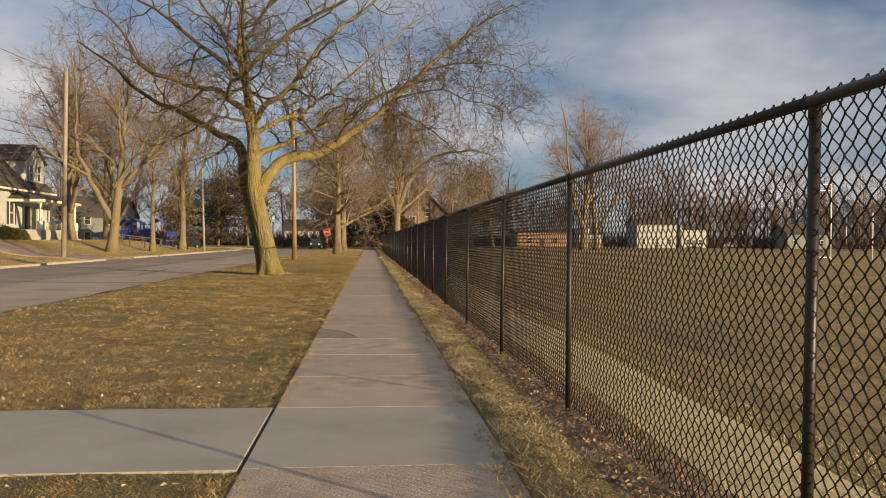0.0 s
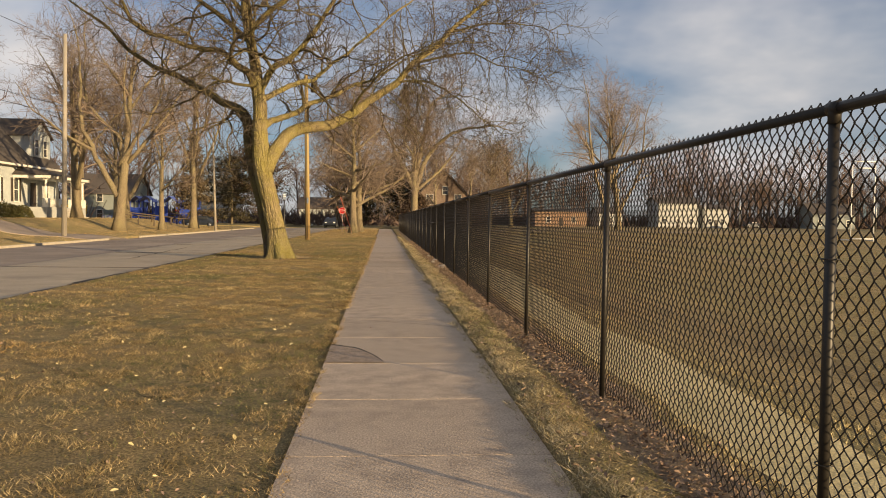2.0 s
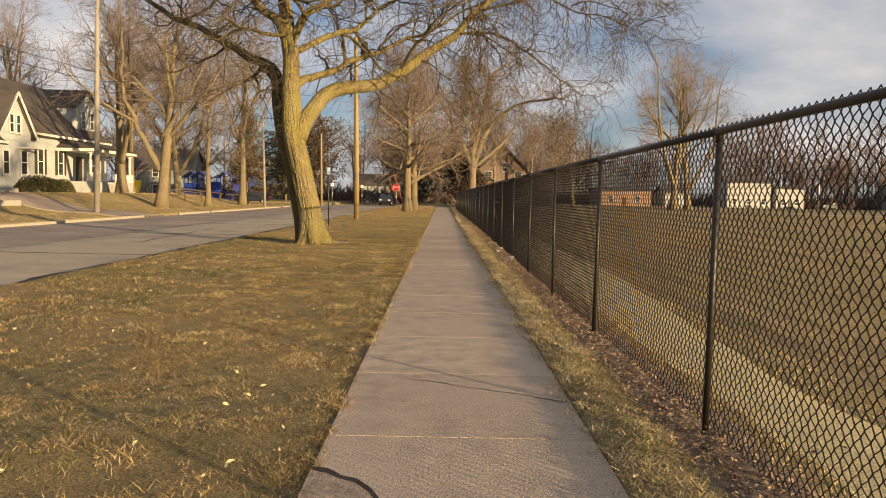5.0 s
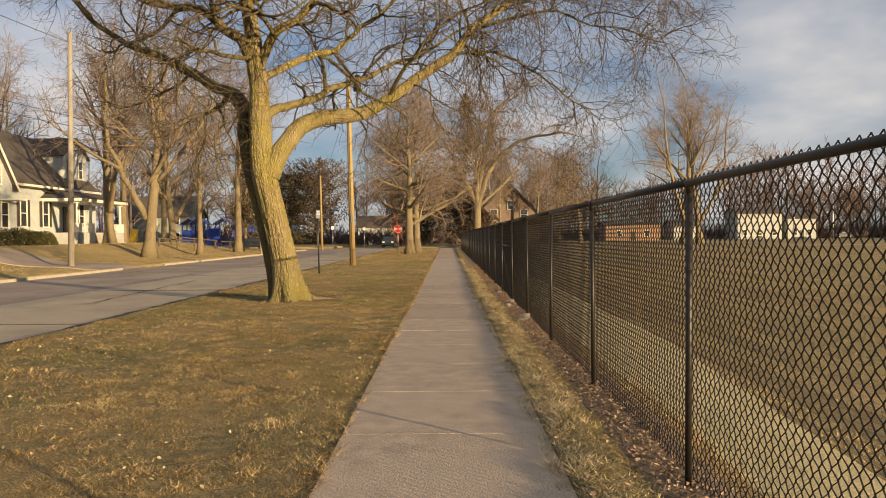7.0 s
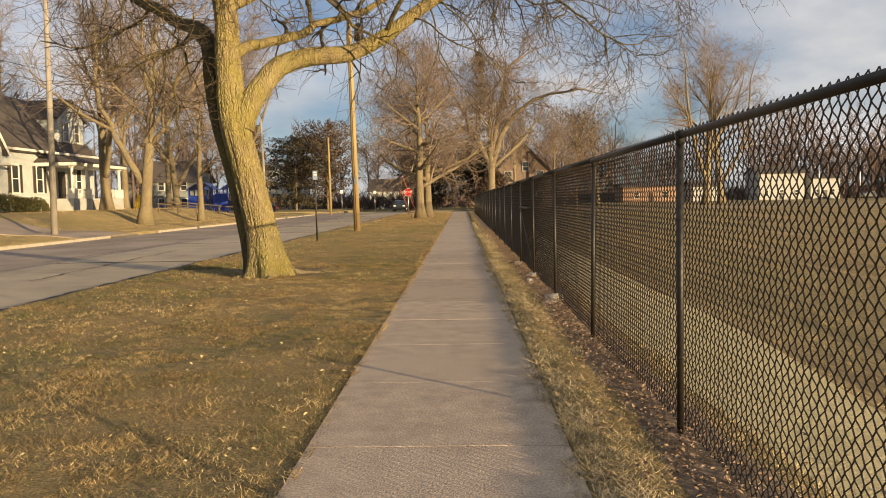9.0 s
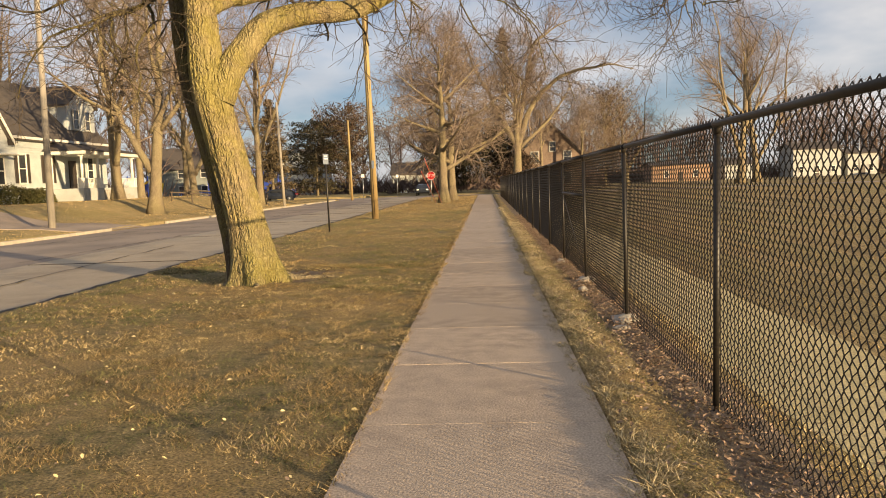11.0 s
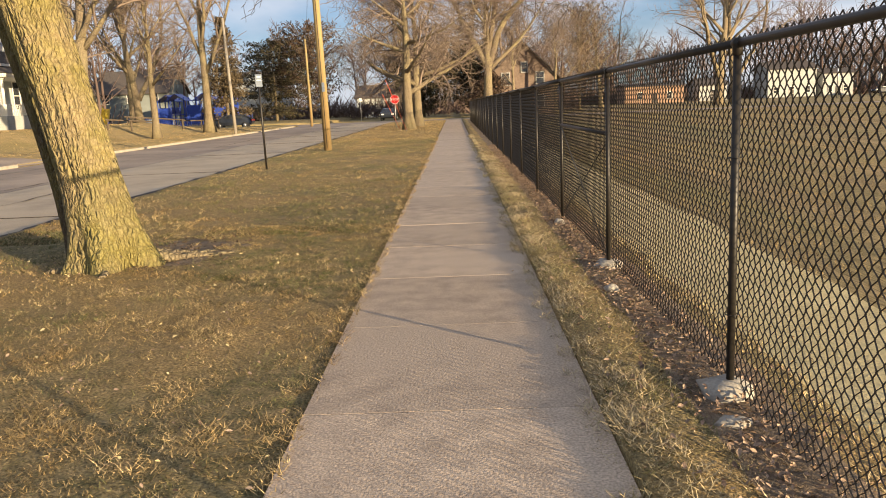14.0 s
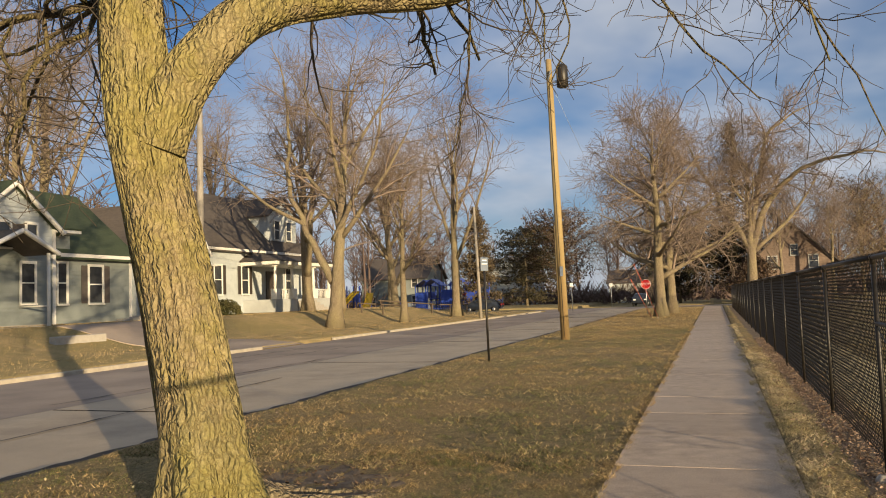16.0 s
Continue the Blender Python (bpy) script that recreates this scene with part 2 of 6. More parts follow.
M_GREYROOF = material("grey_shingle", (0.10, 0.085, 0.075), (0.075, 0.065, 0.06), scale=3, fine=25, bump=0.6, dist=0.01, stretch=(1, 1, 4))
M_BRICK = material("tan_brick", (0.225, 0.168, 0.132), (0.155, 0.115, 0.092), scale=3, fine=30, bump=0.4, dist=0.006, stretch=(1, 1, 3))
M_ORANGE = material("orange_brick", (0.322, 0.217, 0.154), (0.280, 0.189, 0.133), scale=2, fine=25, bump=0.4, dist=0.006, stretch=(1, 1, 3))
M_GLASS = material("window_glass", (0.03, 0.033, 0.04), (0.045, 0.05, 0.055), scale=2, rough=0.08, fine=5, bump=0)
M_DARK = material("dark_door", (0.05, 0.038, 0.03), (0.035, 0.028, 0.024), scale=5, rough=0.5)
M_BLUE = material("blue_plastic", (0.02, 0.05, 0.34), (0.025, 0.055, 0.27), scale=3, rough=0.4, bump=0)
M_YELLOW = material("yellow_plastic", (0.76, 0.55, 0.03), (0.70, 0.50, 0.03), scale=3, rough=0.4, bump=0)
M_RED = material("red_plastic", (0.45, 0.03, 0.05), (0.38, 0.025, 0.04), scale=3, rough=0.4, bump=0)
M_SIGNRED = material("sign_red", (0.62, 0.025, 0.03), (0.56, 0.02, 0.025), scale=6, rough=0.35, bump=0)
M_SIGNWHITE = material("sign_white", (0.75, 0.75, 0.72), (0.68, 0.68, 0.66), scale=6, rough=0.4, bump=0)
M_SIGNBACK = material("sign_blue_grey", (0.16, 0.19, 0.24), (0.12, 0.145, 0.19), scale=6, rough=0.4, bump=0)
M_GUARD = material("guy_guard", (0.62, 0.13, 0.06), (0.52, 0.10, 0.05), scale=6, rough=0.5, bump=0)
M_WIRE = material("cable", (0.02, 0.02, 0.022), (0.03, 0.03, 0.032), scale=6, rough=0.5, bump=0)
M_CAR = material("car_paint", (0.02, 0.025, 0.035), (0.026, 0.03, 0.04), scale=3, rough=0.22, bump=0)
M_TYRE = material("tyre_rubber", (0.015, 0.015, 0.015), (0.025, 0.025, 0.025), scale=8, rough=0.8)
M_LAMP = material("lamp_red", (0.3, 0.01, 0.01), (0.25, 0.01, 0.01), scale=8, rough=0.2, bump=0)
M_WOOD = material("rail_wood", (0.11, 0.085, 0.06), (0.08, 0.06, 0.045), scale=4, fine=50, stretch=(1, 1, 1))
M_STONE = material("footing_concrete", (0.400, 0.368, 0.320), (0.320, 0.296, 0.256), scale=6, fine=60, bump=0.5, dist=0.006)


# ---- helpers of this scene ----
def mesh_from(name, verts, faces, mats):
    me = bpy.data.meshes.new(name)
    me.from_pydata(verts, [], faces)
    for m in mats if isinstance(mats, (list, tuple)) else [mats]:
        me.materials.append(m)
    return me


def smooth(me):
    me.polygons.foreach_set("use_smooth", [True] * len(me.polygons))
    return me


def part(name, bm, mat, parent, label="", soft=False):
    """Links a bmesh, or a mesh, as one object under a thing or a part."""
    if isinstance(bm, bmesh.types.BMesh):
        me = bpy.data.meshes.new(name)
        bm.normal_update()
        bm.to_mesh(me)
        bm.free()
        me.materials.append(mat)
    else:
        me = bm
    if soft:
        smooth(me)
    ob = new(name, me)
    ob.parent = parent
    if label:
        ob["label"] = label
    return ob


def thing(name, at, label, category, group="", kind=""):
    ob = new(name)
    ob.location = at
    ob.empty_display_size = 0.2
    return tagged(ob, label, category, group, kind)


def box(a, b, bevel=0.0, bm=None):
    bm = bm or bmesh.new()
    made = bmesh.ops.create_cube(bm, size=1)["verts"]
    for v in made:
        v.co = [a[i] + (v.co[i] + 0.5) * (b[i] - a[i]) for i in range(3)]
    if bevel:
        es = {e for v in made for e in v.link_edges}
        bmesh.ops.bevel(bm, geom=list(es), offset=bevel, segments=1, affect="EDGES", profile=0.5)
    return bm


def tube_mesh(paths, name, mats, cap=False):
    """Tapered tubes along paths of (points, radii, sides)."""
    verts, faces = [], []
    for pts, rad, sides in paths:
        base = len(verts)
        k = len(pts)
        ref = Vector((0.31, 0.87, 0.38))
        for i in range(k):
            d = pts[min(i + 1, k - 1)] - pts[max(i - 1, 0)]
            d = d.normalized() if d.length > 1e-9 else Vector((0, 0, 1))
            u = ref - d * ref.dot(d)
            u = u.normalized() if u.length > 1e-4 else d.orthogonal().normalized()
            w = d.cross(u)
            ref = u
            p, r = pts[i], rad[i]
            for j in range(sides):
                a = 2 * math.pi * j / sides
                c, s = math.cos(a) * r, math.sin(a) * r
                verts.append((p[0] + u[0] * c + w[0] * s, p[1] + u[1] * c + w[1] * s, p[2] + u[2] * c + w[2] * s))
        for i in range(k - 1):
            a0 = base + i * sides
            for j in range(sides):
                j2 = (j + 1) % sides
                faces.append((a0 + j, a0 + j2, a0 + sides + j2, a0 + sides + j))
        if cap or sides > 4:
            faces.append(tuple(base + (k - 1) * sides + j for j in range(sides)))
            faces.append(tuple(base + sides - 1 - j for j in range(sides)))
    return smooth(mesh_from(name, verts, faces, mats))


def rod(a, b, r, sides=10, r2=None):
    a, b = Vector(a), Vector(b)
    return ([a, b], [r, r if r2 is None else r2], sides)


def rod_mesh(name, a, b, r, mat, sides=10, r2=None):
    return tube_mesh([rod(a, b, r, sides, r2)], name, mat, cap=True)


rng = random.Random(7)


def rvec(s):
    return Vector((rng.uniform(-s, s), rng.uniform(-s, s), rng.uniform(-s, s)))


def limb_line(p, d, length, n, wob, lift):
    """A wandering line of n steps from p along d; lift bends it up or down."""
    pts = [p.copy()]
    d = d.normalized()
    for i in range(n):
        d = (d + rvec(wob) + Vector((0, 0, lift))).normalized()
        p = p + d * (length / n)
        pts.append(p.copy())
    return pts


def along(pts, t):
    f = t * (len(pts) - 1)
    i = min(int(f), len(pts) - 2)
    return pts[i].lerp(pts[i + 1], f - i), (pts[i + 1] - pts[i]).normalized()


def sprout(store, pts, r0, r1, level, spec):
    """Grows children from a parent line, level by level. spec[level]: number, length, spread, wobble, lift, sides, steps, first."""
    if level >= len(spec):
        return
    num, length, spread, wob, lift, sides, steps, first = spec[level]
    for i in range(num):
        t = first + (1 - first) * (i + rng.random()) / num
        p, d = along(pts, min(t, 0.999))
        side = d.cross(rvec(1)).normalized()
        a = radians(spread * rng.uniform(0.7, 1.25))
        nd = d * math.cos(a) + side * math.sin(a)
        ln = length * rng.uniform(0.6, 1.2) * (1.15 - 0.55 * t)
        line = limb_line(p, nd, ln, steps, wob, lift)
        pr = r0 + (r1 - r0) * t
        rs = max(min(pr * 0.62, ln * 0.03), 0.0045)
        re = max(rs * 0.35, 0.0035)
        store.setdefault(level, []).append((line, [rs + (re - rs) * k / steps for k in range(steps + 1)], sides))
        sprout(store, line, rs, re, level + 1, spec)


def refine(pts, rad, n):
    """A smooth line through guide points, with radii."""
    out, rr = [], []
    m = len(pts) - 1
    for k in range(m):
        p0, p1, p2, p3 = pts[max(k - 1, 0)], pts[k], pts[k + 1], pts[min(k + 2, m)]
        for i in range(n):
            t = i / n
            out.append(0.5 * (2 * p1 + (p2 - p0) * t + (2 * p0 - 5 * p1 + 4 * p2 - p3) * t * t + (3 * p1 - p0 - 3 * p2 + p3) * t ** 3))
            rr.append(rad[k] + (rad[k + 1] - rad[k]) * t)
    out.append(pts[-1])
    rr.append(rad[-1])
    return out, rr


def tree(name, label, at, height, trunk_r, spec, limbs, fork=0.28, lean=(0, 0), spread=48, seed=1, mats=None, rot=0, twig=0.0075, lift=0.03, reach=0.48, stems=()):
    """A bare tree: tapered trunk, limbs that rise and fork, and fine twigs."""
    rng.seed(seed)
    bark_m, twig_m = mats or (M_BARK2, M_TWIG)
    root = thing(name, at, label, "tree", "bare street trees")
    root.rotation_euler[2] = radians(rot)
    n = 12
    axis = [Vector((lean[0] * (i / n) + 0.12 * math.sin(i * 0.9 + seed) * i / n, lean[1] * (i / n) + 0.1 * math.cos(i * 1.1 + seed) * i / n, height * 0.72 * i / n)) for i in range(n + 1)]
    rad = [trunk_r * ((1 - i / n) ** 0.8 * 0.92 + 0.06) * (1.0 + 0.55 * max(0, 1 - i * 1.6)) for i in range(n + 1)]
    axis[0].z = -0.1
    part("trunk", tube_mesh([(axis, rad, 14)], "trunk", bark_m), None, root)
    store = {}
    for i in range(limbs):
        t = fork + (0.95 - fork) * (i / limbs) ** 0.9
        p, d = along(axis, t)
        a = i * 2.4 + rng.uniform(-0.4, 0.4)
        sp = radians(spread * (1.15 - 0.5 * t) * rng.uniform(0.8, 1.2))
        nd = Vector((math.cos(a) * math.sin(sp), math.sin(a) * math.sin(sp), math.cos(sp)))
        ln = height * reach * (1.15 - 0.7 * t) * rng.uniform(0.8, 1.15)
        line = limb_line(p, nd, ln, 7, 0.13, lift)
        k = int(t * n)
        r0 = rad[k] * 0.6
        rr = [max(r0 * (1 - 0.9 * j / 7), 0.015) for j in range(8)]
        part("limb", tube_mesh([(line, rr, 7)], "limb", bark_m), None, root)
        sprout(store, line, r0, 0.015, 0, spec)
    for r0, guide in stems:
        line, rr = refine([Vector(p) - Vector(at) for p in guide], [max(r0 * (1 - 0.92 * k / (len(guide) - 1)), 0.02) for k in range(len(guide))], 4)
        line = [p + noise.noise_vector(p * 0.7) * 0.22 * min(1, k / 4) for k, p in enumerate(line)]
        part("limb", tube_mesh([(line, rr, 9)], "limb", bark_m), None, root)
        sprout(store, line[3:], r0 * 0.8, 0.02, 0, spec)
    top = [p for p in axis[7:]]
    sprout(store, top, rad[7], 0.02, 0, spec)
    paths = []
    for lv, ps in store.items():
        for pts, rr, sides in ps:
            paths.append((pts, [max(r, twig) for r in rr], sides))
    part("crown", tube_mesh(paths, "crown", twig_m), None, root, "haze of fine bare twigs")
    return root


# ---- ground ----
def smoothstep(a, b, x):
    t = min(max((x - a) / (b - a), 0), 1)
    return t * t * (3 - 2 * t)


ROAD_R, ROAD_L = -6.45, -16.35


def ground_z(x, y):
    z = -0.015
    if -45 < x < 30 and -8 < y < 90 and not ROAD_L < x < ROAD_R:
        f = min(1.0, max(0.0, (abs(x) - 0.8) / 0.9))
        z += f * (0.026 * noise.noise((x * 0.9, y * 0.8, 0.0)) + 0.010 * noise.noise((x * 2.7, y * 2.5, 4.0)))
    if -0.80 < x < 0.78:
        z = -0.04
    if x < -17:
        z += 0.16 * smoothstep(-17, -19, x) + 0.95 * smoothstep(-19.8, -25.5, x) * (1 - smoothstep(84, 98, y))
    if 0.78 <= x <= 1.6:
        z += (0.045 + 0.02 * smoothstep(0.78, 1.0, x) + 0.022 * noise.noise((x * 2.2, y * 2.0, 9.0))) * (1 - smoothstep(1.0, 1.38, x))
    if x > 1.6:
        z -= 0.05 * smoothstep(1.6, 2.2, x)
    if ROAD_L - 0.2 < x < ROAD_R - 0.02 or 104 < y < 114 and x < 60:
        z = -0.28
    return z


def ground_sheet():
    xs = sorted({-900, -400, -200, -120, -80, -60, -50, -42, -36, -32, -30, ROAD_L - 0.22, ROAD_L - 0.18, ROAD_R - 0.03, ROAD_R, -0.81, -0.795, 0.775, 0.79, 60, 90, 130, 200, 400, 900}
                | {-29 + 0.5 * i for i in range(24)} | {-6.4 + 0.2 * i for i in range(28)} | {0.85 + 0.1 * i for i in range(21)} | {4 + i for i in range(14)} | {20 + 4 * i for i in range(9)})
    ys = sorted({-300, -150, -80, -40, -20, 103.9, 104.1, 113.9, 114.1, 150, 200, 300, 500, 900} | {-10 + 1.0 * i for i in range(112)} | {0.25 * i for i in range(190)} | {105 + 3 * i for i in range(10)})
    verts = [(x, y, ground_z(x, y)) for y in ys for x in xs]
    w = len(xs)
    faces = [(j * w + i, j * w + i + 1, (j + 1) * w + i + 1, (j + 1) * w + i) for j in range(len(ys) - 1) for i in range(w - 1)]
    me = smooth(mesh_from("ground", verts, faces, [M_GROUND, M_FIELDG, M_BANK]))
    for p in me.polygons:
        p.material_index = 1 if p.center.x > 1.9 else 2 if p.center.x < -16.3 or p.center.y > 114 else 0
    g = new("ground", me)
    return tagged(g, "dry winter turf, tan with dull green patches", "ground", kind="structure")


ground = ground_sheet()


def slab_road(name, x0, x1, y0, y1, z, mat, label):
    bm = bmesh.new()
    nx, ny = max(2, int((x1 - x0) / 1.0)), max(2, int((y1 - y0) / 4))
    for j in range(ny + 1):
        for i in range(nx + 1):
            x = x0 + (x1 - x0) * i / nx
            bm.verts.new((x, y0 + (y1 - y0) * j / ny, z + 0.012 * noise.noise((x * 0.4, j * 0.3, 1.7))))
    bm.verts.ensure_lookup_table()
    for j in range(ny):
        for i in range(nx):
            a = j * (nx + 1) + i
            bm.faces.new([bm.verts[k] for k in (a, a + 1, a + nx + 2, a + nx + 1)])
    return tagged(part(name, bm, mat, None, soft=True), label, "road", kind="structure")


slab_road("road", -10.9, ROAD_R, -60, 104, -0.10, M_ROADN, "worn pale concrete traffic lane beside the grass strip")
slab_road("road", ROAD_L, -10.9, -60, 104, -0.098, M_ROADF, "grey asphalt traffic lane with patched seams")
slab_road("road", -200, 60, 104, 114, -0.10, M_ROADF, "grey asphalt cross street at the end of the block")


def kerb(name, x0, x1, y0, y1, z1):
    k = part(name, box((x0, y0, -0.2), (x1, y1, z1), 0.02), M_KERB, None)
    return tagged(k, "weathered pale concrete kerb along the road", "kerb", kind="structure")


y = -40.0
while y < 100:
    if not 48.2 < y < 53.5:
        kerb("kerb", ROAD_L - 0.16, ROAD_L, y, y + 2.98, 0.02 + rng.uniform(-0.008, 0.008))
    y += 3.0
bm = bmesh.new()
last = None
for k in range(18):
    x = ROAD_L - 0.01 - 0.5 * k
    ends = [bm.verts.new((x, yy, max(ground_z(x, yy) + 0.03, -0.07) if k else -0.07)) for yy in (48.3, 49.9, 51.6, 53.2)]
    ends = [bm.verts.new((x, 48.28, ends[0].co.z - 0.15))] + ends + [bm.verts.new((x, 53.22, ends[3].co.z - 0.15))]
    if last:
        for q in range(5):
            bm.faces.new((last[q], last[q + 1], ends[q + 1], ends[q]))
    last = ends
bmesh.ops.recalc_face_normals(bm, faces=bm.faces)
drive = part("driveway", bm, M_ROADF, None, soft=False)
tagged(drive, "grey asphalt driveway ramp up to the houses", "driveway", kind="structure")
# a pale straw-coloured strip along the field side of the fence
bm = bmesh.new()
last = None
for j in range(120):
    yy = -4 + j * 0.9
    a = bm.verts.new((1.9 + 0.08 * noise.noise((yy * 0.5, 0, 0)), yy, ground_z(2.1, yy) + 0.016))
    b = bm.verts.new((2.02 + 0.5, yy, ground_z(2.5, yy) + 0.03))
    c = bm.verts.new((2.75 + 0.5 * smoothstep(14, 24, yy) + 0.2 * noise.noise((yy * 0.4, 3, 0)), yy, ground_z(3.0, yy) + 0.016))
    if last:
        bm.faces.new((last[0], last[1], b, a))
        bm.faces.new((last[1], last[2], c, b))
    last = (a, b, c)
tagged(part("ground", bm, M_PALE, None, soft=True), "strip of pale straw-coloured grass beside the fence", "ground", kind="structure")
bm = bmesh.new()
last = None
for j in range(400):
    yy = -4 + j * 0.25
    x0, x1 = 1.20 + 0.14 * noise.noise((yy * 0.7, 0, 5)) + 0.05 * noise.noise((yy * 2.6, 0, 5)), 1.80 + 0.1 * noise.noise((yy * 0.6, 3, 5))
    row = []
    for k in range(7):
        x = x0 + (x1 - x0) * k / 6
        row.append(bm.verts.new((x, yy, ground_z(x, yy) + (0.012 + 0.012 * noise.noise((x * 5, yy * 5, 2)) if 0 < k < 6 else -0.012))))
    if last:
        for k in range(6):
            bm.faces.new((last[k], last[k + 1], row[k + 1], row[k]))
    last = row
tagged(part("ground", bm, M_DIRT, None, soft=True), "bare dark soil under the fence line", "ground", kind="structure")


# ---- the fence ----
FX, FH = 1.48, 1.83
POSTS = [-0.8, 2.45, 5.76, 8.82, 12.08, 15.54, 18.60, 21.79, 24.95, 28.25, 31.44] + [31.44 + 3.22 * i for i in range(1, 20)]


def link_mesh(length, sides, big=1.0):
    """Woven diamond wire: each wire zigzags and hooks into its neighbours."""
    w, step, r = 0.0362 * big, 0.0362 * big, 0.0036 * big
    count, rows = int(round(length / w)), int(51 / big)
    w = length / count
    verts, faces = [], []
    for i in range(count):
        base = len(verts)
        for k in range(rows + 1):
            s = 1 if (k + i) % 2 else -1
            y = (i + 0.5) * w + s * (w * 0.5 + 0.003)
            z = 0.02 + k * step
            x = 0.0035 * (1 if k % 2 else -1)
            if sides == 3:
                verts += [(x - r, y, z), (x + r * 0.6, y + r, z), (x + r * 0.6, y - r, z)]
            else:
                verts += [(x, y - r, z), (x, y + r, z)]
        for k in range(rows):
            a = base + k * sides
            if sides == 3:
                for j in range(3):
                    j2 = (j + 1) % 3
                    faces.append((a + j, a + j2, a + 3 + j2, a + 3 + j))
            else:
                faces.append((a, a + 1, a + 3, a + 2))
    return mesh_from("wire_mesh", verts, faces, M_BLACK)


fence = thing("chain_link_fence", (FX, 0, 0), "tall black vinyl-coated chain-link fence with round posts", "fence")
NEAR, FAR = link_mesh(3.24, 3), link_mesh(3.24, 3, 1.8)
post_me = tube_mesh([rod((0, 0, -0.1), (0, 0, FH - 0.02), 0.0208, 14)], "post", M_BLACK, cap=True)
cap_me = tube_mesh([([Vector((0, 0, FH - 0.07)), Vector((0, 0, FH - 0.005)), Vector((0, 0, FH + 0.012))], [0.0245, 0.0255, 0.018], 12),
                    ([Vector((0, -0.03, FH - 0.01)), Vector((0, 0.03, FH - 0.01))], [0.027, 0.027], 12)], "cap", M_BLACK, cap=True)
rail_me = tube_mesh([rod((0, 0, 0), (0, 3.24, 0), 0.0215, 12)], "top_rail", M_BLACK, cap=True)
tie_me = tube_mesh([([Vector((0.034 * math.cos(a), 0.034 * math.sin(a), 0)) for a in [i * math.pi / 5 for i in range(11)]], [0.003] * 11, 4)], "tie_wire", M_BLACK)
for i, py in enumerate(POSTS):
    p = part("post", post_me, None, fence)
    p.location = (0, py, 0)
    p.rotation_euler = (radians(rng.uniform(-0.4, 0.4)), radians(rng.uniform(-0.3, 0.6)), 0)
    part("cap", cap_me, None, p)
    if py < 40:
        for h in (0.45, 1.3):
            t = part("tie_wire", tie_me, None, p, "thin wire tie")
            t.location = (0, 0, h + rng.uniform(-0.06, 0.06))
    if i + 1 < len(POSTS):
        gap = POSTS[i + 1] - py
        r = part("top_rail", rail_me, None, fence)
        r.location, r.scale = (0, py, FH - 0.01), (1, gap / 3.24, 1)
        f = part("wire_mesh", NEAR if py < 34 else FAR, None, fence, "woven diamond wire")
        f.location, f.scale = (0.036, py, 0), (1, gap / 3.24, 1)
# the braced bay
for ya, yb in ((28.25, 31.44),):
    part("brace_rail", rod_mesh("brace_rail", (0, ya, 1.25), (0, yb, 1.25), 0.02, M_BLACK), None, fence)
    part("truss_rod", rod_mesh("truss_rod", (0.0, ya, 0.08), (0, yb, 1.22), 0.006, M_BLACK, 6), None, fence)
    part("truss_rod", rod_mesh("truss_rod", (0.012, ya, 1.22), (0.012, yb, 0.08), 0.006, M_BLACK, 6), None, fence)


def lump(name, at, size, mat, label, seed, category="stone"):
    bm = bmesh.new()
    bmesh.ops.create_icosphere(bm, subdivisions=2, radius=1)
    for v in bm.verts:
        f = 1 + 0.35 * noise.noise(v.co * 1.6 + Vector((seed, 0, 0)))
        v.co = Vector((v.co.x * size[0], v.co.y * size[1], v.co.z * size[2])) * f
    ob = part(name, bm, mat, None, soft=True)
    ob.location = at
    return tagged(ob, label, category)


lump("footing", (FX - 0.02, 24.95, 0.02), (0.16, 0.15, 0.07), M_STONE, "broken pale concrete footing round a fence post", 3, "footing")
lump("footing", (FX, 28.25, 0.02), (0.14, 0.13, 0.06), M_STONE, "low pale concrete footing round a fence post", 5, "footing")
lump("stone", (1.32, 27.3, 0.02), (0.06, 0.05, 0.04), M_STONE, "pale stone among the fallen leaves", 7)
lump("stone", (1.38, 31.0, 0.02), (0.07, 0.06, 0.05), M_STONE, "pale stone among the fallen leaves", 9)
lump("stone", (1.36, 24.55, 0.02), (0.09, 0.06, 0.03), M_STONE, "pale stone among the fallen leaves", 11)


# ---- the street tree beside the footpath ----
TB = Vector((-3.83, 29.4, 0))
hero = thing("street_tree", TB, "large bare street tree with furrowed lichen-yellow bark and spreading limbs", "tree", "bare street trees")


def loc(*pts):
    """Guide points of the place, told from the foot of the tree."""
    return [Vector(p) - TB for p in pts]


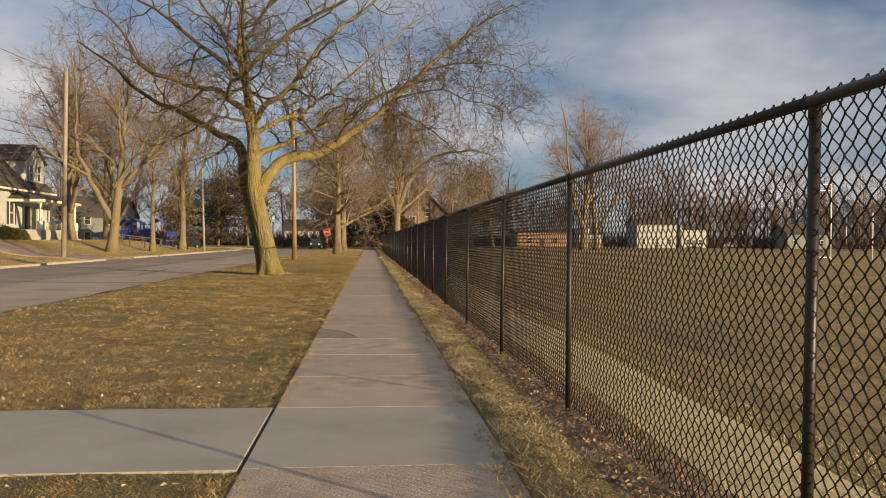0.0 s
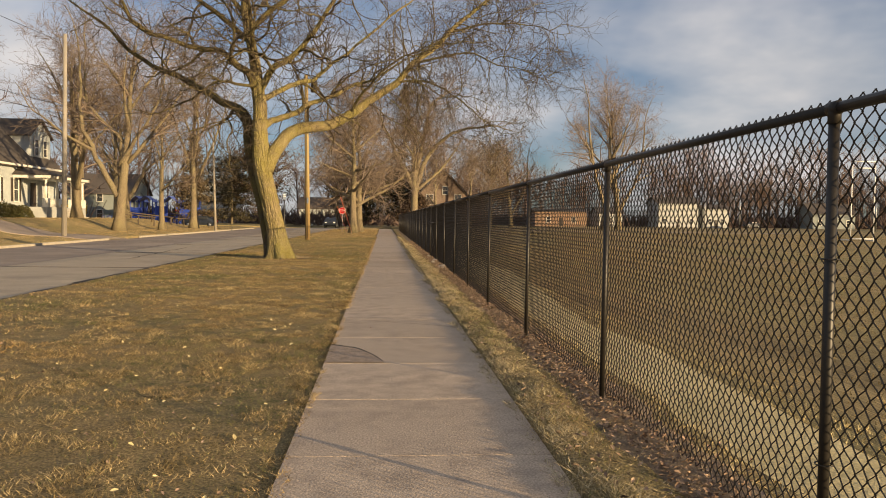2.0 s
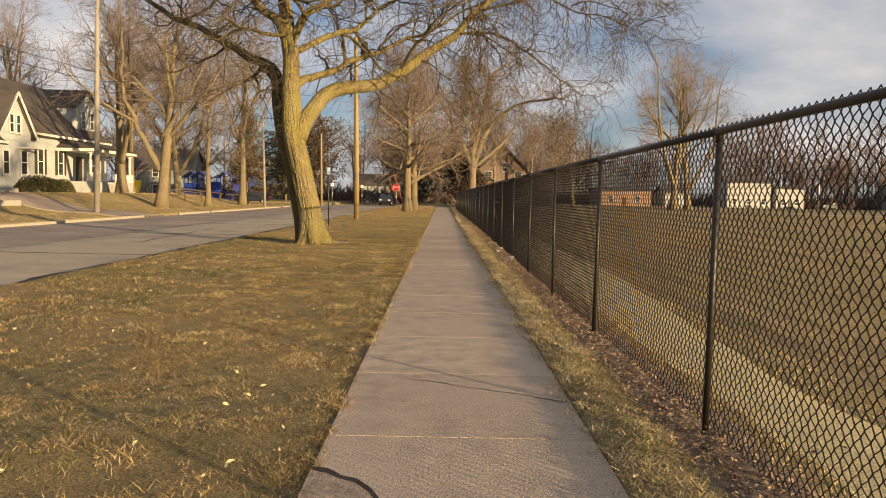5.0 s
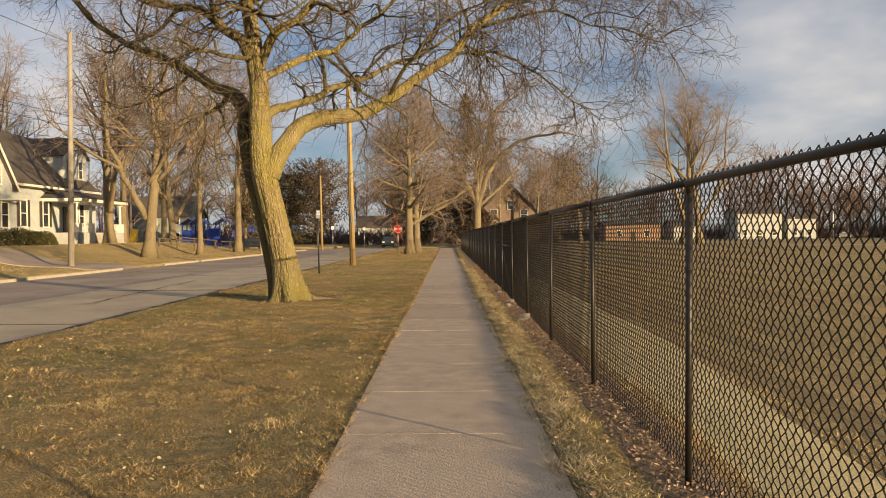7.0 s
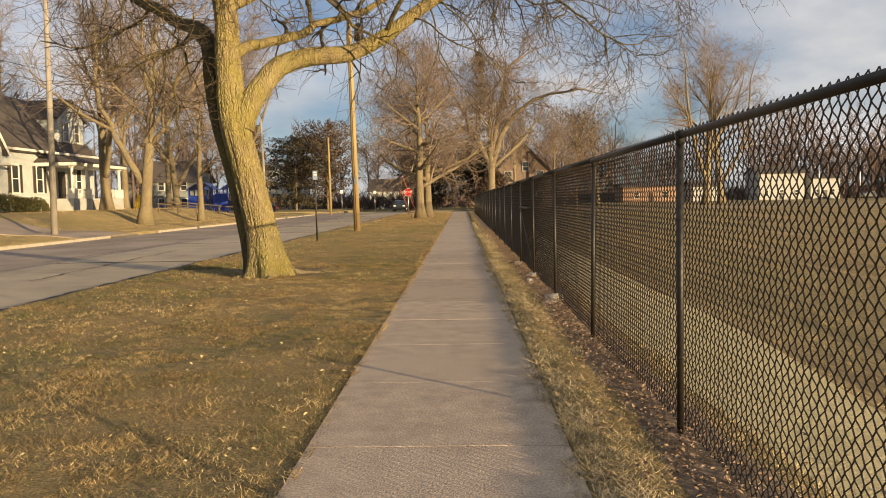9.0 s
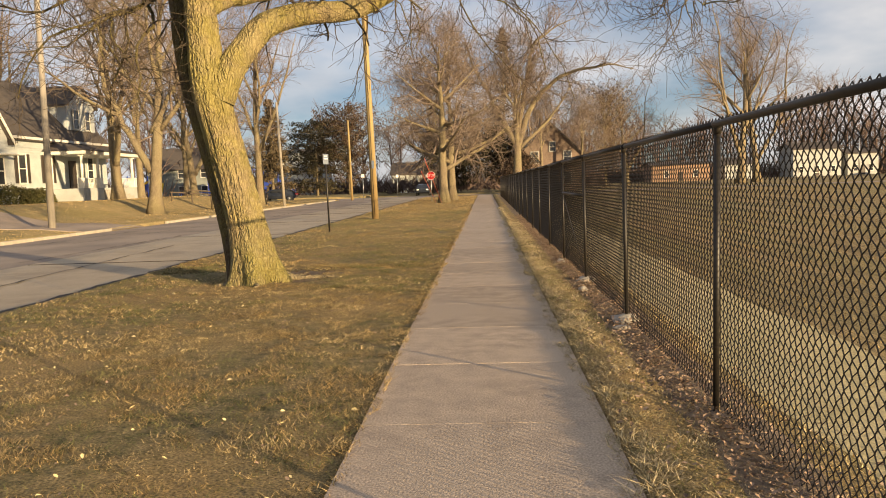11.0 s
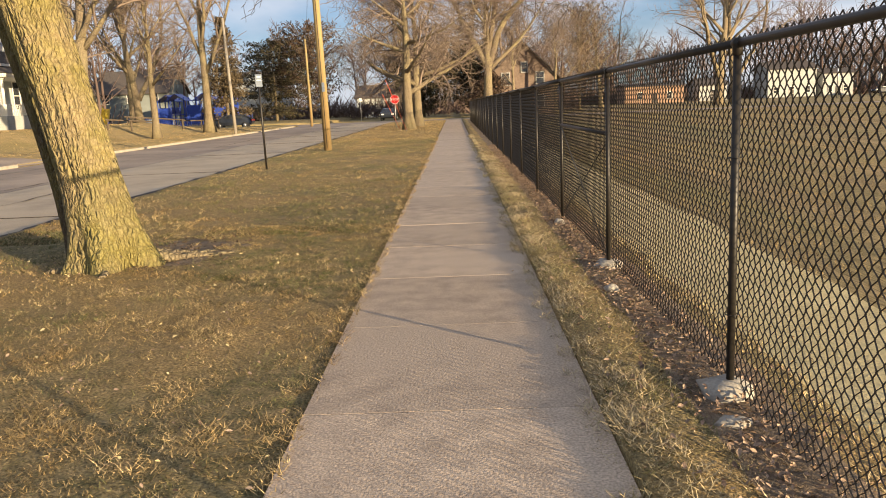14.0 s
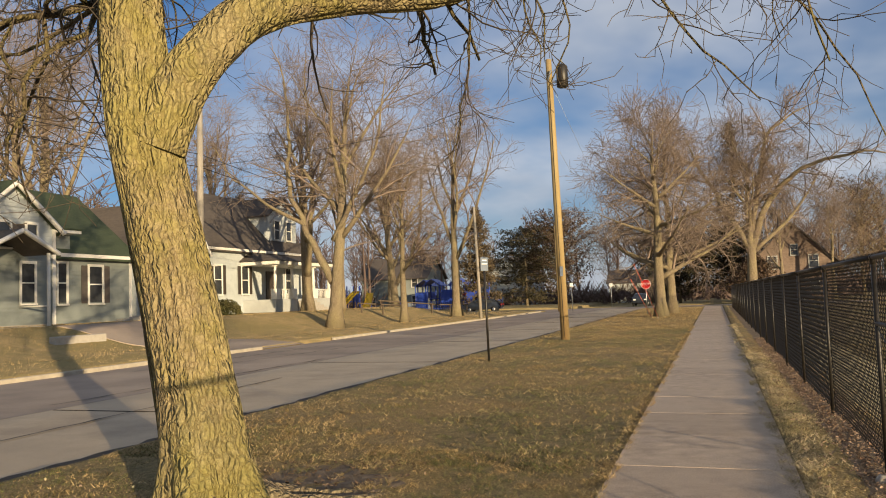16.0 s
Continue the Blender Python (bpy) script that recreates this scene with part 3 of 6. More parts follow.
def gnarled(pts, rad, sides, rings, name, rough=0.018, flare=0.0, bend=0.0, start=0, mat=None):
    """A thick limb with furrowed, uneven bark; flare widens it into root lobes at the foot."""
    line, rr = refine(pts, rad, rings)
    line = [p + noise.noise_vector(p * 0.8) * bend * smoothstep(start, start + 14, i) for i, p in enumerate(line)]
    verts, faces = [], []
    for i, p in enumerate(line):
        d = (line[min(i + 1, len(line) - 1)] - line[max(i - 1, 0)]).normalized()
        u = (Vector((1, 0, 0)) - d * d.x).normalized()
        w = d.cross(u)
        for j in range(sides):
            a = 2 * math.pi * j / sides
            foot = flare * math.exp(-max(p.z, 0) * 2.6)
            r = rr[i] * (1 + foot * (0.55 + 0.45 * math.cos(5 * a + 0.6) + 0.2 * math.cos(3 * a)))
            ca, sa = math.cos(a), math.sin(a)
            q = Vector((ca * 3.1, sa * 3.1, p.z * 1.1 + p.x * 0.6))
            r *= 1 + 0.06 * noise.noise(q * 0.55)
            fur = noise.noise(Vector((ca * 7.5, sa * 7.5, (p.z + p.x) * 1.5)) + noise.noise_vector(q) * 0.5)
            r += rough * (0.6 - abs(fur) * 2.4)
            verts.append(tuple(p + u * (ca * r) + w * (sa * r)))
    for i in range(len(line) - 1):
        for j in range(sides):
            j2 = (j + 1) % sides
            faces.append((i * sides + j, i * sides + j2, (i + 1) * sides + j2, (i + 1) * sides + j))
    faces.append(tuple((len(line) - 1) * sides + j for j in range(sides)))
    return smooth(mesh_from(name, verts, faces, mat or M_BARK)), line, rr


TRUNK = loc((-3.71, 29.28, -0.12), (-3.73, 29.28, 0.25), (-3.86, 29.28, 1.0), (-4.07, 29.26, 2.0), (-4.30, 29.2, 3.1), (-4.36, 29.15, 4.2), (-4.35, 29.1, 5.0), (-4.43, 29.1, 5.6), (-4.51, 29.2, 6.21),
            (-4.60, 29.2, 6.8), (-4.74, 29.2, 7.4), (-4.89, 29.3, 8.3), (-4.85, 29.3, 9.35), (-4.75, 29.3, 11.0), (-4.9, 29.2, 13.4))
me, line, rr = gnarled(TRUNK, [0.315, 0.305, 0.29, 0.285, 0.285, 0.235, 0.215, 0.20, 0.18, 0.155, 0.13, 0.11, 0.09, 0.06, 0.02], 112, 14, "trunk", 0.022, 0.75)
part("trunk", me, None, hero, "furrowed bark stained yellow with lichen")
STEM = loc((-3.93, 29.44, -0.1), (-4.12, 29.43, 0.9), (-4.37, 29.42, 2.0), (-4.66, 29.45, 3.1), (-4.79, 29.48, 4.0), (-4.80, 29.5, 4.4), (-4.98, 29.75, 4.85), (-5.45, 30.4, 5.18), (-5.95, 30.9, 5.42), (-6.92, 31.6, 6.04), (-7.65, 32.0, 6.42),
           (-8.3, 32.0, 6.65), (-9.28, 32.3, 7.18), (-10.7, 32.6, 8.46), (-12.0, 32.8, 9.3))
# shade of the tree's left side is put into this stem's darker bark colour
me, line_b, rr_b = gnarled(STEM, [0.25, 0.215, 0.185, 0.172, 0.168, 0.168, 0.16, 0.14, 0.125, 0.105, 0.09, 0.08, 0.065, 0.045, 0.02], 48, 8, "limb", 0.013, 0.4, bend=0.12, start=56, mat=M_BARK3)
part("limb", me, None, hero)
LIMB = loc((-4.16, 29.2, 2.95), (-3.98, 29.25, 3.4), (-3.76, 29.4, 3.78), (-3.48, 29.75, 4.2), (-3.02, 30.4, 4.5), (-2.22, 31.1, 4.70), (-1.50, 31.6, 5.15), (-0.84, 31.8, 5.67), (0.21, 32.1, 6.43), (0.95, 32.4, 7.25),
           (2.2, 32.8, 8.5), (3.4, 33.2, 9.7), (4.7, 33.6, 10.8), (6.3, 34.0, 11.9))
me, line_c, rr_c = gnarled(LIMB, [0.24, 0.225, 0.205, 0.20, 0.19, 0.17, 0.155, 0.14, 0.12, 0.10, 0.08, 0.06, 0.04, 0.02], 56, 9, "limb", 0.015, bend=0.12, start=54)
part("limb", me, None, hero)
GUIDES = [
    ([(-4.50, 29.1, 5.6), (-4.70, 28.9, 6.05), (-5.02, 28.7, 6.32), (-5.6, 28.4, 6.5), (-6.57, 28.2, 6.82), (-7.83, 28.0, 7.2), (-8.62, 27.6, 8.35), (-9.4, 27.2, 9.3)], 0.15),
    ([(-4.40, 29.15, 5.5), (-3.86, 28.9, 6.2), (-3.37, 28.7, 6.5), (-2.63, 28.5, 7.1), (-2.01, 28.2, 8.13), (-0.8, 28.0, 9.2), (0.8, 27.6, 10.4), (2.4, 27.2, 11.2)], 0.12),
    ([(-4.75, 29.2, 7.4), (-3.6, 29.0, 8.5), (-1.4, 28.8, 9.9), (1.2, 28.6, 11.3), (4.0, 28.4, 12.2)], 0.10),
    ([(-4.66, 29.2, 7.1), (-6.4, 29.5, 8.6), (-8.8, 29.8, 10.2), (-11.0, 30.1, 11.4)], 0.10),
    ([(-4.27, 29.2, 4.35), (-4.0, 29.8, 4.66), (-3.51, 31.0, 5.08), (-2.83, 32.4, 5.7), (-2.06, 33.0, 6.14), (-1.56, 33.4, 6.45), (-0.44, 34.0, 7.06), (0.56, 34.5, 7.8), (2.0, 35.0, 8.7)], 0.125),
    ([(-4.30, 29.15, 5.25), (-3.44, 29.8, 5.78), (-2.78, 30.2, 6.09), (-2.42, 30.2, 6.40), (-1.95, 30.3, 6.8), (-0.41, 30.5, 8.07), (0.92, 31.0, 9.5), (2.3, 31.4, 10.6)], 0.10),
    ([(-4.85, 29.3, 8.0), (-5.6, 29.6, 9.0), (-6.8, 29.9, 10.6), (-8.0, 30.2, 12.4)], 0.09),
    ([(-4.88, 29.3, 8.4), (-4.2, 29.1, 9.4), (-2.9, 28.7, 10.9), (-1.7, 28.4, 12.6)], 0.09),
    ([(-4.50, 29.15, 6.1), (-4.5, 27.8, 7.3), (-4.3, 26.2, 9.0), (-4.0, 24.4, 10.6)], 0.09),
    ([(-4.55, 29.25, 6.4), (-4.9, 30.8, 7.8), (-5.3, 32.6, 9.4), (-5.5, 34.4, 11.0)], 0.09),
    ([(-4.46, 28.95, 5.66), (-5.11, 28.3, 5.62), (-5.47, 27.8, 5.5), (-5.8, 27.3, 5.2), (-6.3, 26.8, 5.25)], 0.055),
    ([(-5.45, 30.4, 5.14), (-5.5, 30.2, 4.85), (-5.74, 29.8, 4.6), (-5.95, 29.4, 4.46), (-6.15, 29.1, 4.1)], 0.07),
    ([(0.25, 32.1, 6.45), (1.37, 32.0, 6.45), (2.36, 31.8, 6.0), (3.09, 31.5, 5.25), (3.6, 31.3, 4.75), (4.07, 31.2, 4.45)], 0.045),
    ([(1.0, 32.4, 7.25), (2.4, 32.2, 7.6), (3.6, 31.9, 7.4), (4.8, 31.6, 6.9), (5.8, 31.3, 6.6)], 0.045),
    ([(2.2, 32.8, 8.5), (3.8, 32.7, 8.9), (5.4, 32.5, 8.8), (6.8, 32.3, 8.5)], 0.05),
    ([(-1.5, 31.6, 5.2), (-1.0, 30.9, 5.9), (-0.2, 30.2, 6.6), (1.0, 29.5, 7.2), (2.4, 28.9, 7.6)], 0.06),
    ([(-3.9, 28.9, 6.15), (-4.2, 28.3, 6.5), (-5.2, 27.6, 6.9), (-6.0, 27.0, 7.5)], 0.06),
]
SPEC_HERO = [(10, 2.6, 56, 0.42, 0.02, 5, 9, 0.2), (6, 1.5, 56, 0.46, 0.0, 3, 6, 0.12), (5, 0.8, 52, 0.5, -0.02, 3, 3, 0.1)]
SPREAD = [(24, 2.9, 54, 0.38, 0.03, 5, 8, 0.1), (6, 1.4, 52, 0.44, -0.02, 3, 6, 0.15), (5, 0.8, 50, 0.48, -0.05, 3, 3, 0.1)]
HANG = [(15, 1.9, 76, 0.42, -0.13, 4, 9, 0.05), (5, 1.0, 54, 0.48, -0.08, 3, 6, 0.15), (4, 0.6, 48, 0.5, -0.05, 3, 3, 0.1)]
rng.seed(21)
store = {}
sprout(store, line_b[60:], 0.08, 0.03, 0, SPEC_HERO)
sprout(store, line_b[64:], 0.035, 0.02, 0, HANG)
sprout(store, line_c[66:], 0.07, 0.025, 0, SPREAD)
sprout(store, line_c[40:90], 0.03, 0.02, 0, HANG)
sprout(store, line_c[70:], 0.045, 0.02, 0, HANG)
sprout(store, line[110:], 0.08, 0.02, 0, SPEC_HERO)
DROOP = [(11, 3.2, 80, 0.34, -0.24, 5, 11, 0.05), (7, 1.3, 56, 0.48, -0.12, 3, 6, 0.2), (4, 0.65, 50, 0.5, -0.06, 3, 3, 0.1)]
sprout(store, line_c[56:], 0.04, 0.025, 0, DROOP)
sprout(store, line_c[60:104], 0.036, 0.022, 0, DROOP)
for k in (13, 15):
    sprout(store, loc(*GUIDES[k][0])[2:], 0.035, 0.02, 0, DROOP)
for k in (1, 2, 5, 8, 12, 13, 14):
    sprout(store, loc(*GUIDES[k][0]), 0.032, 0.02, 0, HANG)
for n, (pts, r) in enumerate(GUIDES):
    g, gr = refine(loc(*pts), [r * (1 - 0.85 * i / (len(pts) - 1)) for i in range(len(pts))], 4)
    ph = rvec(9)
    g = [p + (noise.noise_vector(p * 0.9 + ph) * 0.2 + noise.noise_vector(p * 2.6 + ph) * 0.07) * min(1, i / 5) if i < len(g) - 1 else p for i, p in enumerate(g)]
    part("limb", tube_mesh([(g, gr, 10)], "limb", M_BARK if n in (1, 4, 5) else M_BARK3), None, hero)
    sprout(store, g, r, 0.02, 0, SPEC_HERO)
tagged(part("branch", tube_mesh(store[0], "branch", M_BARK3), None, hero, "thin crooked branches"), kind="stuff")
tagged(part("crown", tube_mesh(store[1] + store[2], "crown", M_TWIG_HERO), None, hero, "fine bare twigs, drooping at the ends"), kind="stuff")
# roots that run over the soil
rng.seed(5)
for a, ln in ((0.15, 1.4), (0.6, 1.1), (1.1, 1.2), (2.4, 0.7), (3.7, 0.5), (5.0, 0.45)):
    p = Vector((math.cos(a) * 0.26 + 0.1, math.sin(a) * 0.26 - 0.1, 0.13))
    line = [p]
    for k in range(7):
        a += rng.uniform(-0.4, 0.4)
        p = p + Vector((math.cos(a) * ln / 7, math.sin(a) * ln / 7, 0))
        p.z = (0.05, 0.012, 0.0, -0.006, -0.012, -0.02, -0.03)[k] + rng.uniform(-0.01, 0.01)
        line.append(p)
    part("root", tube_mesh([(line, [(0.14, 0.10, 0.068, 0.052, 0.042, 0.034, 0.026, 0.016)[k] * rng.uniform(0.85, 1.15) for k in range(8)], 10)], "root", M_BARK2), None, hero)
bm = bmesh.new()
rows = []
for k in range(8):
    row = []
    for j in range(40):
        a = 2 * math.pi * j / 40
        f = k / 7 * (1 + 0.4 * noise.noise((math.cos(a) * 1.6, math.sin(a) * 1.6, 2.0)))
        x, yy = -3.35 + math.cos(a) * 0.85 * f, 29.95 + math.sin(a) * 1.05 * f
        row.append(bm.verts.new((x, yy, ground_z(x, yy) + (0.003 + 0.016 * noise.noise((x * 6, yy * 6, 0)) if k < 7 else -0.03))))
    rows.append(row)
for k in range(7):
    for j in range(40):
        j2 = (j + 1) % 40
        if k == 0:
            bm.faces.new((rows[0][j], rows[1][j], rows[1][j2]))
        else:
            bm.faces.new((rows[k][j], rows[k + 1][j], rows[k + 1][j2], rows[k][j2]))
tagged(part("ground", bm, M_DIRT, None), "patch of bare soil round the tree roots", "ground", kind="structure")

# ---- other bare trees ----
SPEC_A = [(8, 3.3, 46, 0.26, 0.03, 4, 4, 0.15), (6, 1.9, 46, 0.34, 0.02, 3, 3, 0.1), (4, 1.2, 46, 0.36, 0.0, 3, 2, 0.1)]
SPEC_B = [(8, 2.8, 52, 0.24, 0.02, 4, 4, 0.12), (7, 1.6, 50, 0.32, 0.01, 3, 3, 0.1), (4, 1.1, 46, 0.34, 0.0, 3, 2, 0.1)]
t3 = tree("street_tree", "bare street tree with a forked grey-brown trunk on the bank", (-20.44, 64.0, 0.25), 20.0, 0.40, SPEC_A, 7, fork=0.34, lean=(1.3, 0), seed=3, twig=0.009, spread=40, reach=0.5,
          stems=[(0.25, [(-20.5, 64, 2.8), (-21.4, 64, 4.5), (-22.21, 64, 6.15), (-23.19, 64.1, 8.56), (-23.4, 64.3, 11.29), (-23.6, 64.4, 14.7), (-24.6, 64.5, 17.3)]),
                 (0.17, [(-20.4, 64, 5.2), (-19.0, 63.5, 7.0), (-17.6, 63, 9.0), (-16.6, 62.6, 11.6), (-16.2, 62.4, 14.0)]),
                 (0.13, [(-22.3, 64, 6.3), (-24.2, 63.2, 7.4), (-26.0, 62.6, 9.0), (-27.2, 62.2, 11.0)])])
copy_thing(t3, pose(-26.6, 72, 1.05, 0, 0, 130))
t5 = tree("street_tree", "slender bare young tree with thin upright branches", (-19.6, 72.5, 0.25), 15.0, 0.24, SPEC_B, 8, fork=0.3, seed=8, spread=36, twig=0.009, reach=0.36)
t6 = tree("street_tree", "bare street tree with a straight brown trunk", (-19.5, 83.5, 0.2), 20.0, 0.38, SPEC_A, 9, fork=0.3, seed=12, spread=32, twig=0.010, reach=0.55)
t2 = tree("street_tree", "tall bare tree with many level side branches", (-3.05, 74.5, 0), 16.5, 0.36, SPEC_B, 15, fork=0.2, seed=15, spread=74, twig=0.010, reach=0.36, lift=0.05)
copy_thing(t2, pose(-2.75, 82.0, 0, 0, 0, 75))
SPEC_C = [(11, 3.6, 50, 0.26, 0.03, 4, 4, 0.12), (8, 2.0, 48, 0.34, 0.02, 3, 3, 0.1), (6, 1.2, 46, 0.36, 0.0, 3, 2, 0.1)]
t4 = tree("street_tree", "broad old bare tree with pale arching limbs", (3.5, 100, 0), 19.0, 0.52, SPEC_C, 8, fork=0.34, seed=23, spread=46, twig=0.011, reach=0.55,
          stems=[(0.36, [(3.42, 100, 4.6), (4.43, 100, 7.69), (5.75, 100, 10.07), (8.16, 99, 12.03), (10.69, 98, 12.6), (13.3, 97, 12.7), (15.2, 96.4, 12.2)]),
                 (0.30, [(3.4, 100, 5.2), (1.14, 100.3, 9.75), (0.01, 100.6, 11.9), (-1.2, 101, 14.6), (-1.8, 101.2, 17.2)]),
                 (0.26, [(3.6, 100, 6.2), (4.7, 100.4, 12.3), (5.5, 100.6, 15.6), (7.6, 100.8, 17.2), (9.9, 101, 18.4)])])
copy_thing(t3, pose(37, 132, 0, 0, 0, 40) @ Matrix.Scale(1.5, 4))
copy_thing(t3, pose(41, 137, 0, 0, 0, 160) @ Matrix.Scale(1.35, 4))
copy_thing(t3, pose(-30, 96, 0.6, 0, 0, 220))
copy_thing(t6, pose(-34, 104, 0.2, 0, 0, 70))
copy_thing(t5, pose(12.5, 118, 0, 0, 0, 15))
copy_thing(t5, pose(7.2, 116, 0, 0, 0, 140))
copy_thing(t6, pose(-40, 60, 1.1, 0, 0, 190))
copy_thing(t3, pose(-40, 80, 1.0, 0, 0, 290))
copy_thing(t3, pose(-36, 42, 1.1, 0, 0, 55))
copy_thing(t3, pose(-41, 51, 1.1, 0, 0, 120) @ Matrix.Scale(1.2, 4))
copy_thing(t6, pose(-44, 66, 1.1, 0, 0, 20) @ Matrix.Scale(1.2, 4))
copy_thing(t6, pose(-33, 90, 0.5, 0, 0, 310))
copy_thing(t6, pose(-8.5, 140, 0, 0, 0, 20))
copy_thing(t3, pose(24, 150, 0, 0, 0, 170))


def woods(name, spots, label, mat, seed, h=(12, 19)):
    """Distant bare woods: trunks and crossing twigs in one mesh."""
    rng.seed(seed)
    paths = []
    for x, y in spots:
        ht = rng.uniform(*h)
        base = Vector((x, y, -0.1))
        axis = limb_line(base, Vector((rng.uniform(-0.05, 0.05), 0, 1)), ht * 0.8, 5, 0.05, 0.05)
        paths.append((axis, [0.28 * (1 - 0.85 * k / 5) for k in range(6)], 5))
        for i in range(14):
            q = base + Vector((rng.uniform(-4, 4), rng.uniform(-4, 4), 0))
            paths.append((limb_line(q, Vector((rng.uniform(-0.7, 0.7), rng.uniform(-0.7, 0.7), 1)), rng.uniform(2.0, 4.5), 1, 0.1, 0), [0.10, 0.05], 3))
        for i in range(13):
            t = rng.uniform(0.2, 0.98)
            p, d = along(axis, t)
            a = rng.uniform(0, 6.28)
            nd = Vector((math.cos(a) * 0.75, math.sin(a) * 0.75, rng.uniform(0.5, 1.0)))
            line = limb_line(p, nd, ht * 0.42 * (1.2 - 0.7 * t), 4, 0.12, 0.04)
            paths.append((line, [0.08, 0.06, 0.045, 0.03, 0.02], 3))
            for k in range(5):
                q, e = along(line, rng.uniform(0.15, 1))
                tw = limb_line(q, e + rvec(0.9), rng.uniform(1.0, 2.4), 1, 0.25, 0.05)
                paths.append((tw, [0.07, 0.025], 3))
    return tagged(new(name, tube_mesh(paths, name, mat)), label, "woods", kind="stuff")


rng.seed(2)
ring = [(rng.uniform(20, 210), rng.uniform(212, 238)) for _ in range(200)]
ring += [(rng.uniform(-110, 20), rng.uniform(140, 205)) for _ in range(85)]
ring += [(rng.uniform(-95, -48), rng.uniform(40, 140)) for _ in range(60)]
ring += [(rng.uniform(150, 230), rng.uniform(60, 215)) for _ in range(50)]
rng.seed(77)
brush_v, brush_f = [], []
for k in range(20000):
    s = rng.random()
    if s < 0.45:
        x, y = rng.uniform(15, 215), rng.uniform(212, 226)
    elif s < 0.8:
        x, y = rng.uniform(-110, 20), rng.uniform(146, 160)
    else:
        x, y = rng.uniform(-64, -52), rng.uniform(35, 150)
    h, w, a = rng.uniform(1.0, 6.5 if s < 0.45 else 4.2), rng.uniform(0.05, 0.22), rng.uniform(0, 3.14)
    z0 = rng.uniform(-0.2, 1.2)
    b = len(brush_v)
    brush_v += [(x - w * math.cos(a), y - w * math.sin(a), z0), (x + w * math.cos(a), y + w * math.sin(a), z0), (x + rng.uniform(-2.6, 2.6), y + rng.uniform(-0.5, 0.5), z0 + h * rng.uniform(0.4, 1.0))]
    brush_f.append((b, b + 1, b + 2))
tagged(new("undergrowth", mesh_from("undergrowth", brush_v, brush_f, M_TWIG_FAR)), "tangled brown undergrowth at the edge of the woods", "undergrowth", kind="stuff")
woods("woods", [(rng.uniform(80, 165), rng.uniform(214, 236)) for _ in range(48)], "tall bare woods rising behind the playing field", M_TWIG_FAR, 35, (22, 31))
woods("woods", ring, "distant bare brown woods behind the field and houses", M_TWIG_FAR, 31, (13, 21))


def conifer(at, height, radius, mat, label, seed, name="conifer", droop=-0.15, ball=False, wide=0.12):
    """A leafy cone: trunk, whorls of boughs and thousands of small leaf blades."""
    rng.seed(seed)
    root = thing(name, at, label, "tree")
    part("trunk", rod_mesh("trunk", (0, 0, -0.1), (0, 0, height * 0.95), 0.22, M_BARK2, 8, 0.03), None, root)
    verts, faces, boughs = [], [], []
    for i in range(230):
        t = rng.random() ** 0.8
        z = height * (0.1 + 0.9 * t)
        a = rng.uniform(0, 6.283)
        ln = radius * (1 - t) ** 0.8 * rng.uniform(0.65, 1.1) + 0.25
        if ball:
            ln = radius * math.sin(math.pi * (0.12 + 0.82 * t)) ** 0.6 * rng.uniform(0.7, 1.1) + 0.3
        d = Vector((math.cos(a), math.sin(a), droop + 0.3 * t))
        line = limb_line(Vector((0, 0, z)), d, ln, 3, 0.08, 0.02)
        boughs.append((line, [0.03, 0.025, 0.018, 0.01], 3))
        for k in range(int(38 * ln / radius) + 10):
            p, e = along(line, rng.uniform(0.1, 1))
            p = p + rvec(0.28)
            big = max(1, radius / 7)
            u, w = rvec(1).normalized() * rng.uniform(0.2, 0.42) * big, rvec(1).normalized() * wide * big
            b = len(verts)
            verts += [tuple(p - w), tuple(p + w), tuple(p + u + w * 0.3)]
            faces.append((b, b + 1, b + 2))
    part("bough", tube_mesh(boughs, "bough", M_BARK2), None, root)
    part("foliage", mesh_from("foliage", verts, faces, mat), None, root, "dense small leaves")
    return root


conifer((3.2, 136, 0), 24.0, 5.0, M_OLIVE, "tall brown-green evergreen behind the corner trees", 24)
conifer((-27.3, 116, 0), 12.6, 3.4, M_OLIVE, "dark pointed evergreen tree beyond the playground", 4)
conifer((-25, 132, 0), 11, 6.0, M_NEEDLE, "broad dark evergreen beside a far house", 6, ball=True)
conifer((-20.5, 134, 0), 12.5, 6.5, M_RUST, "round tree still holding rust-brown leaves", 9, "oak_tree", 0.35, True)
conifer((-4.0, 127, 0), 9.0, 6.0, M_NEEDLE, "low dark evergreen across the side street", 14, "evergreen_bush", 0.1, True)
conifer((2.5, 128, 0), 8.5, 6.0, M_NEEDLE, "low dark evergreen across the side street", 16, "evergreen_bush", 0.1, True)
conifer((17, 128, 0), 13, 7.0, M_HAZE, "round tree with a dense brown crown beside the brick house", 18, "oak_tree", 0.5, True, 0.05)
conifer((4.5, 118, 0), 5.0, 4.0, M_RUST, "brown leafy shrub near the brick house", 20, "shrub", 0.2)


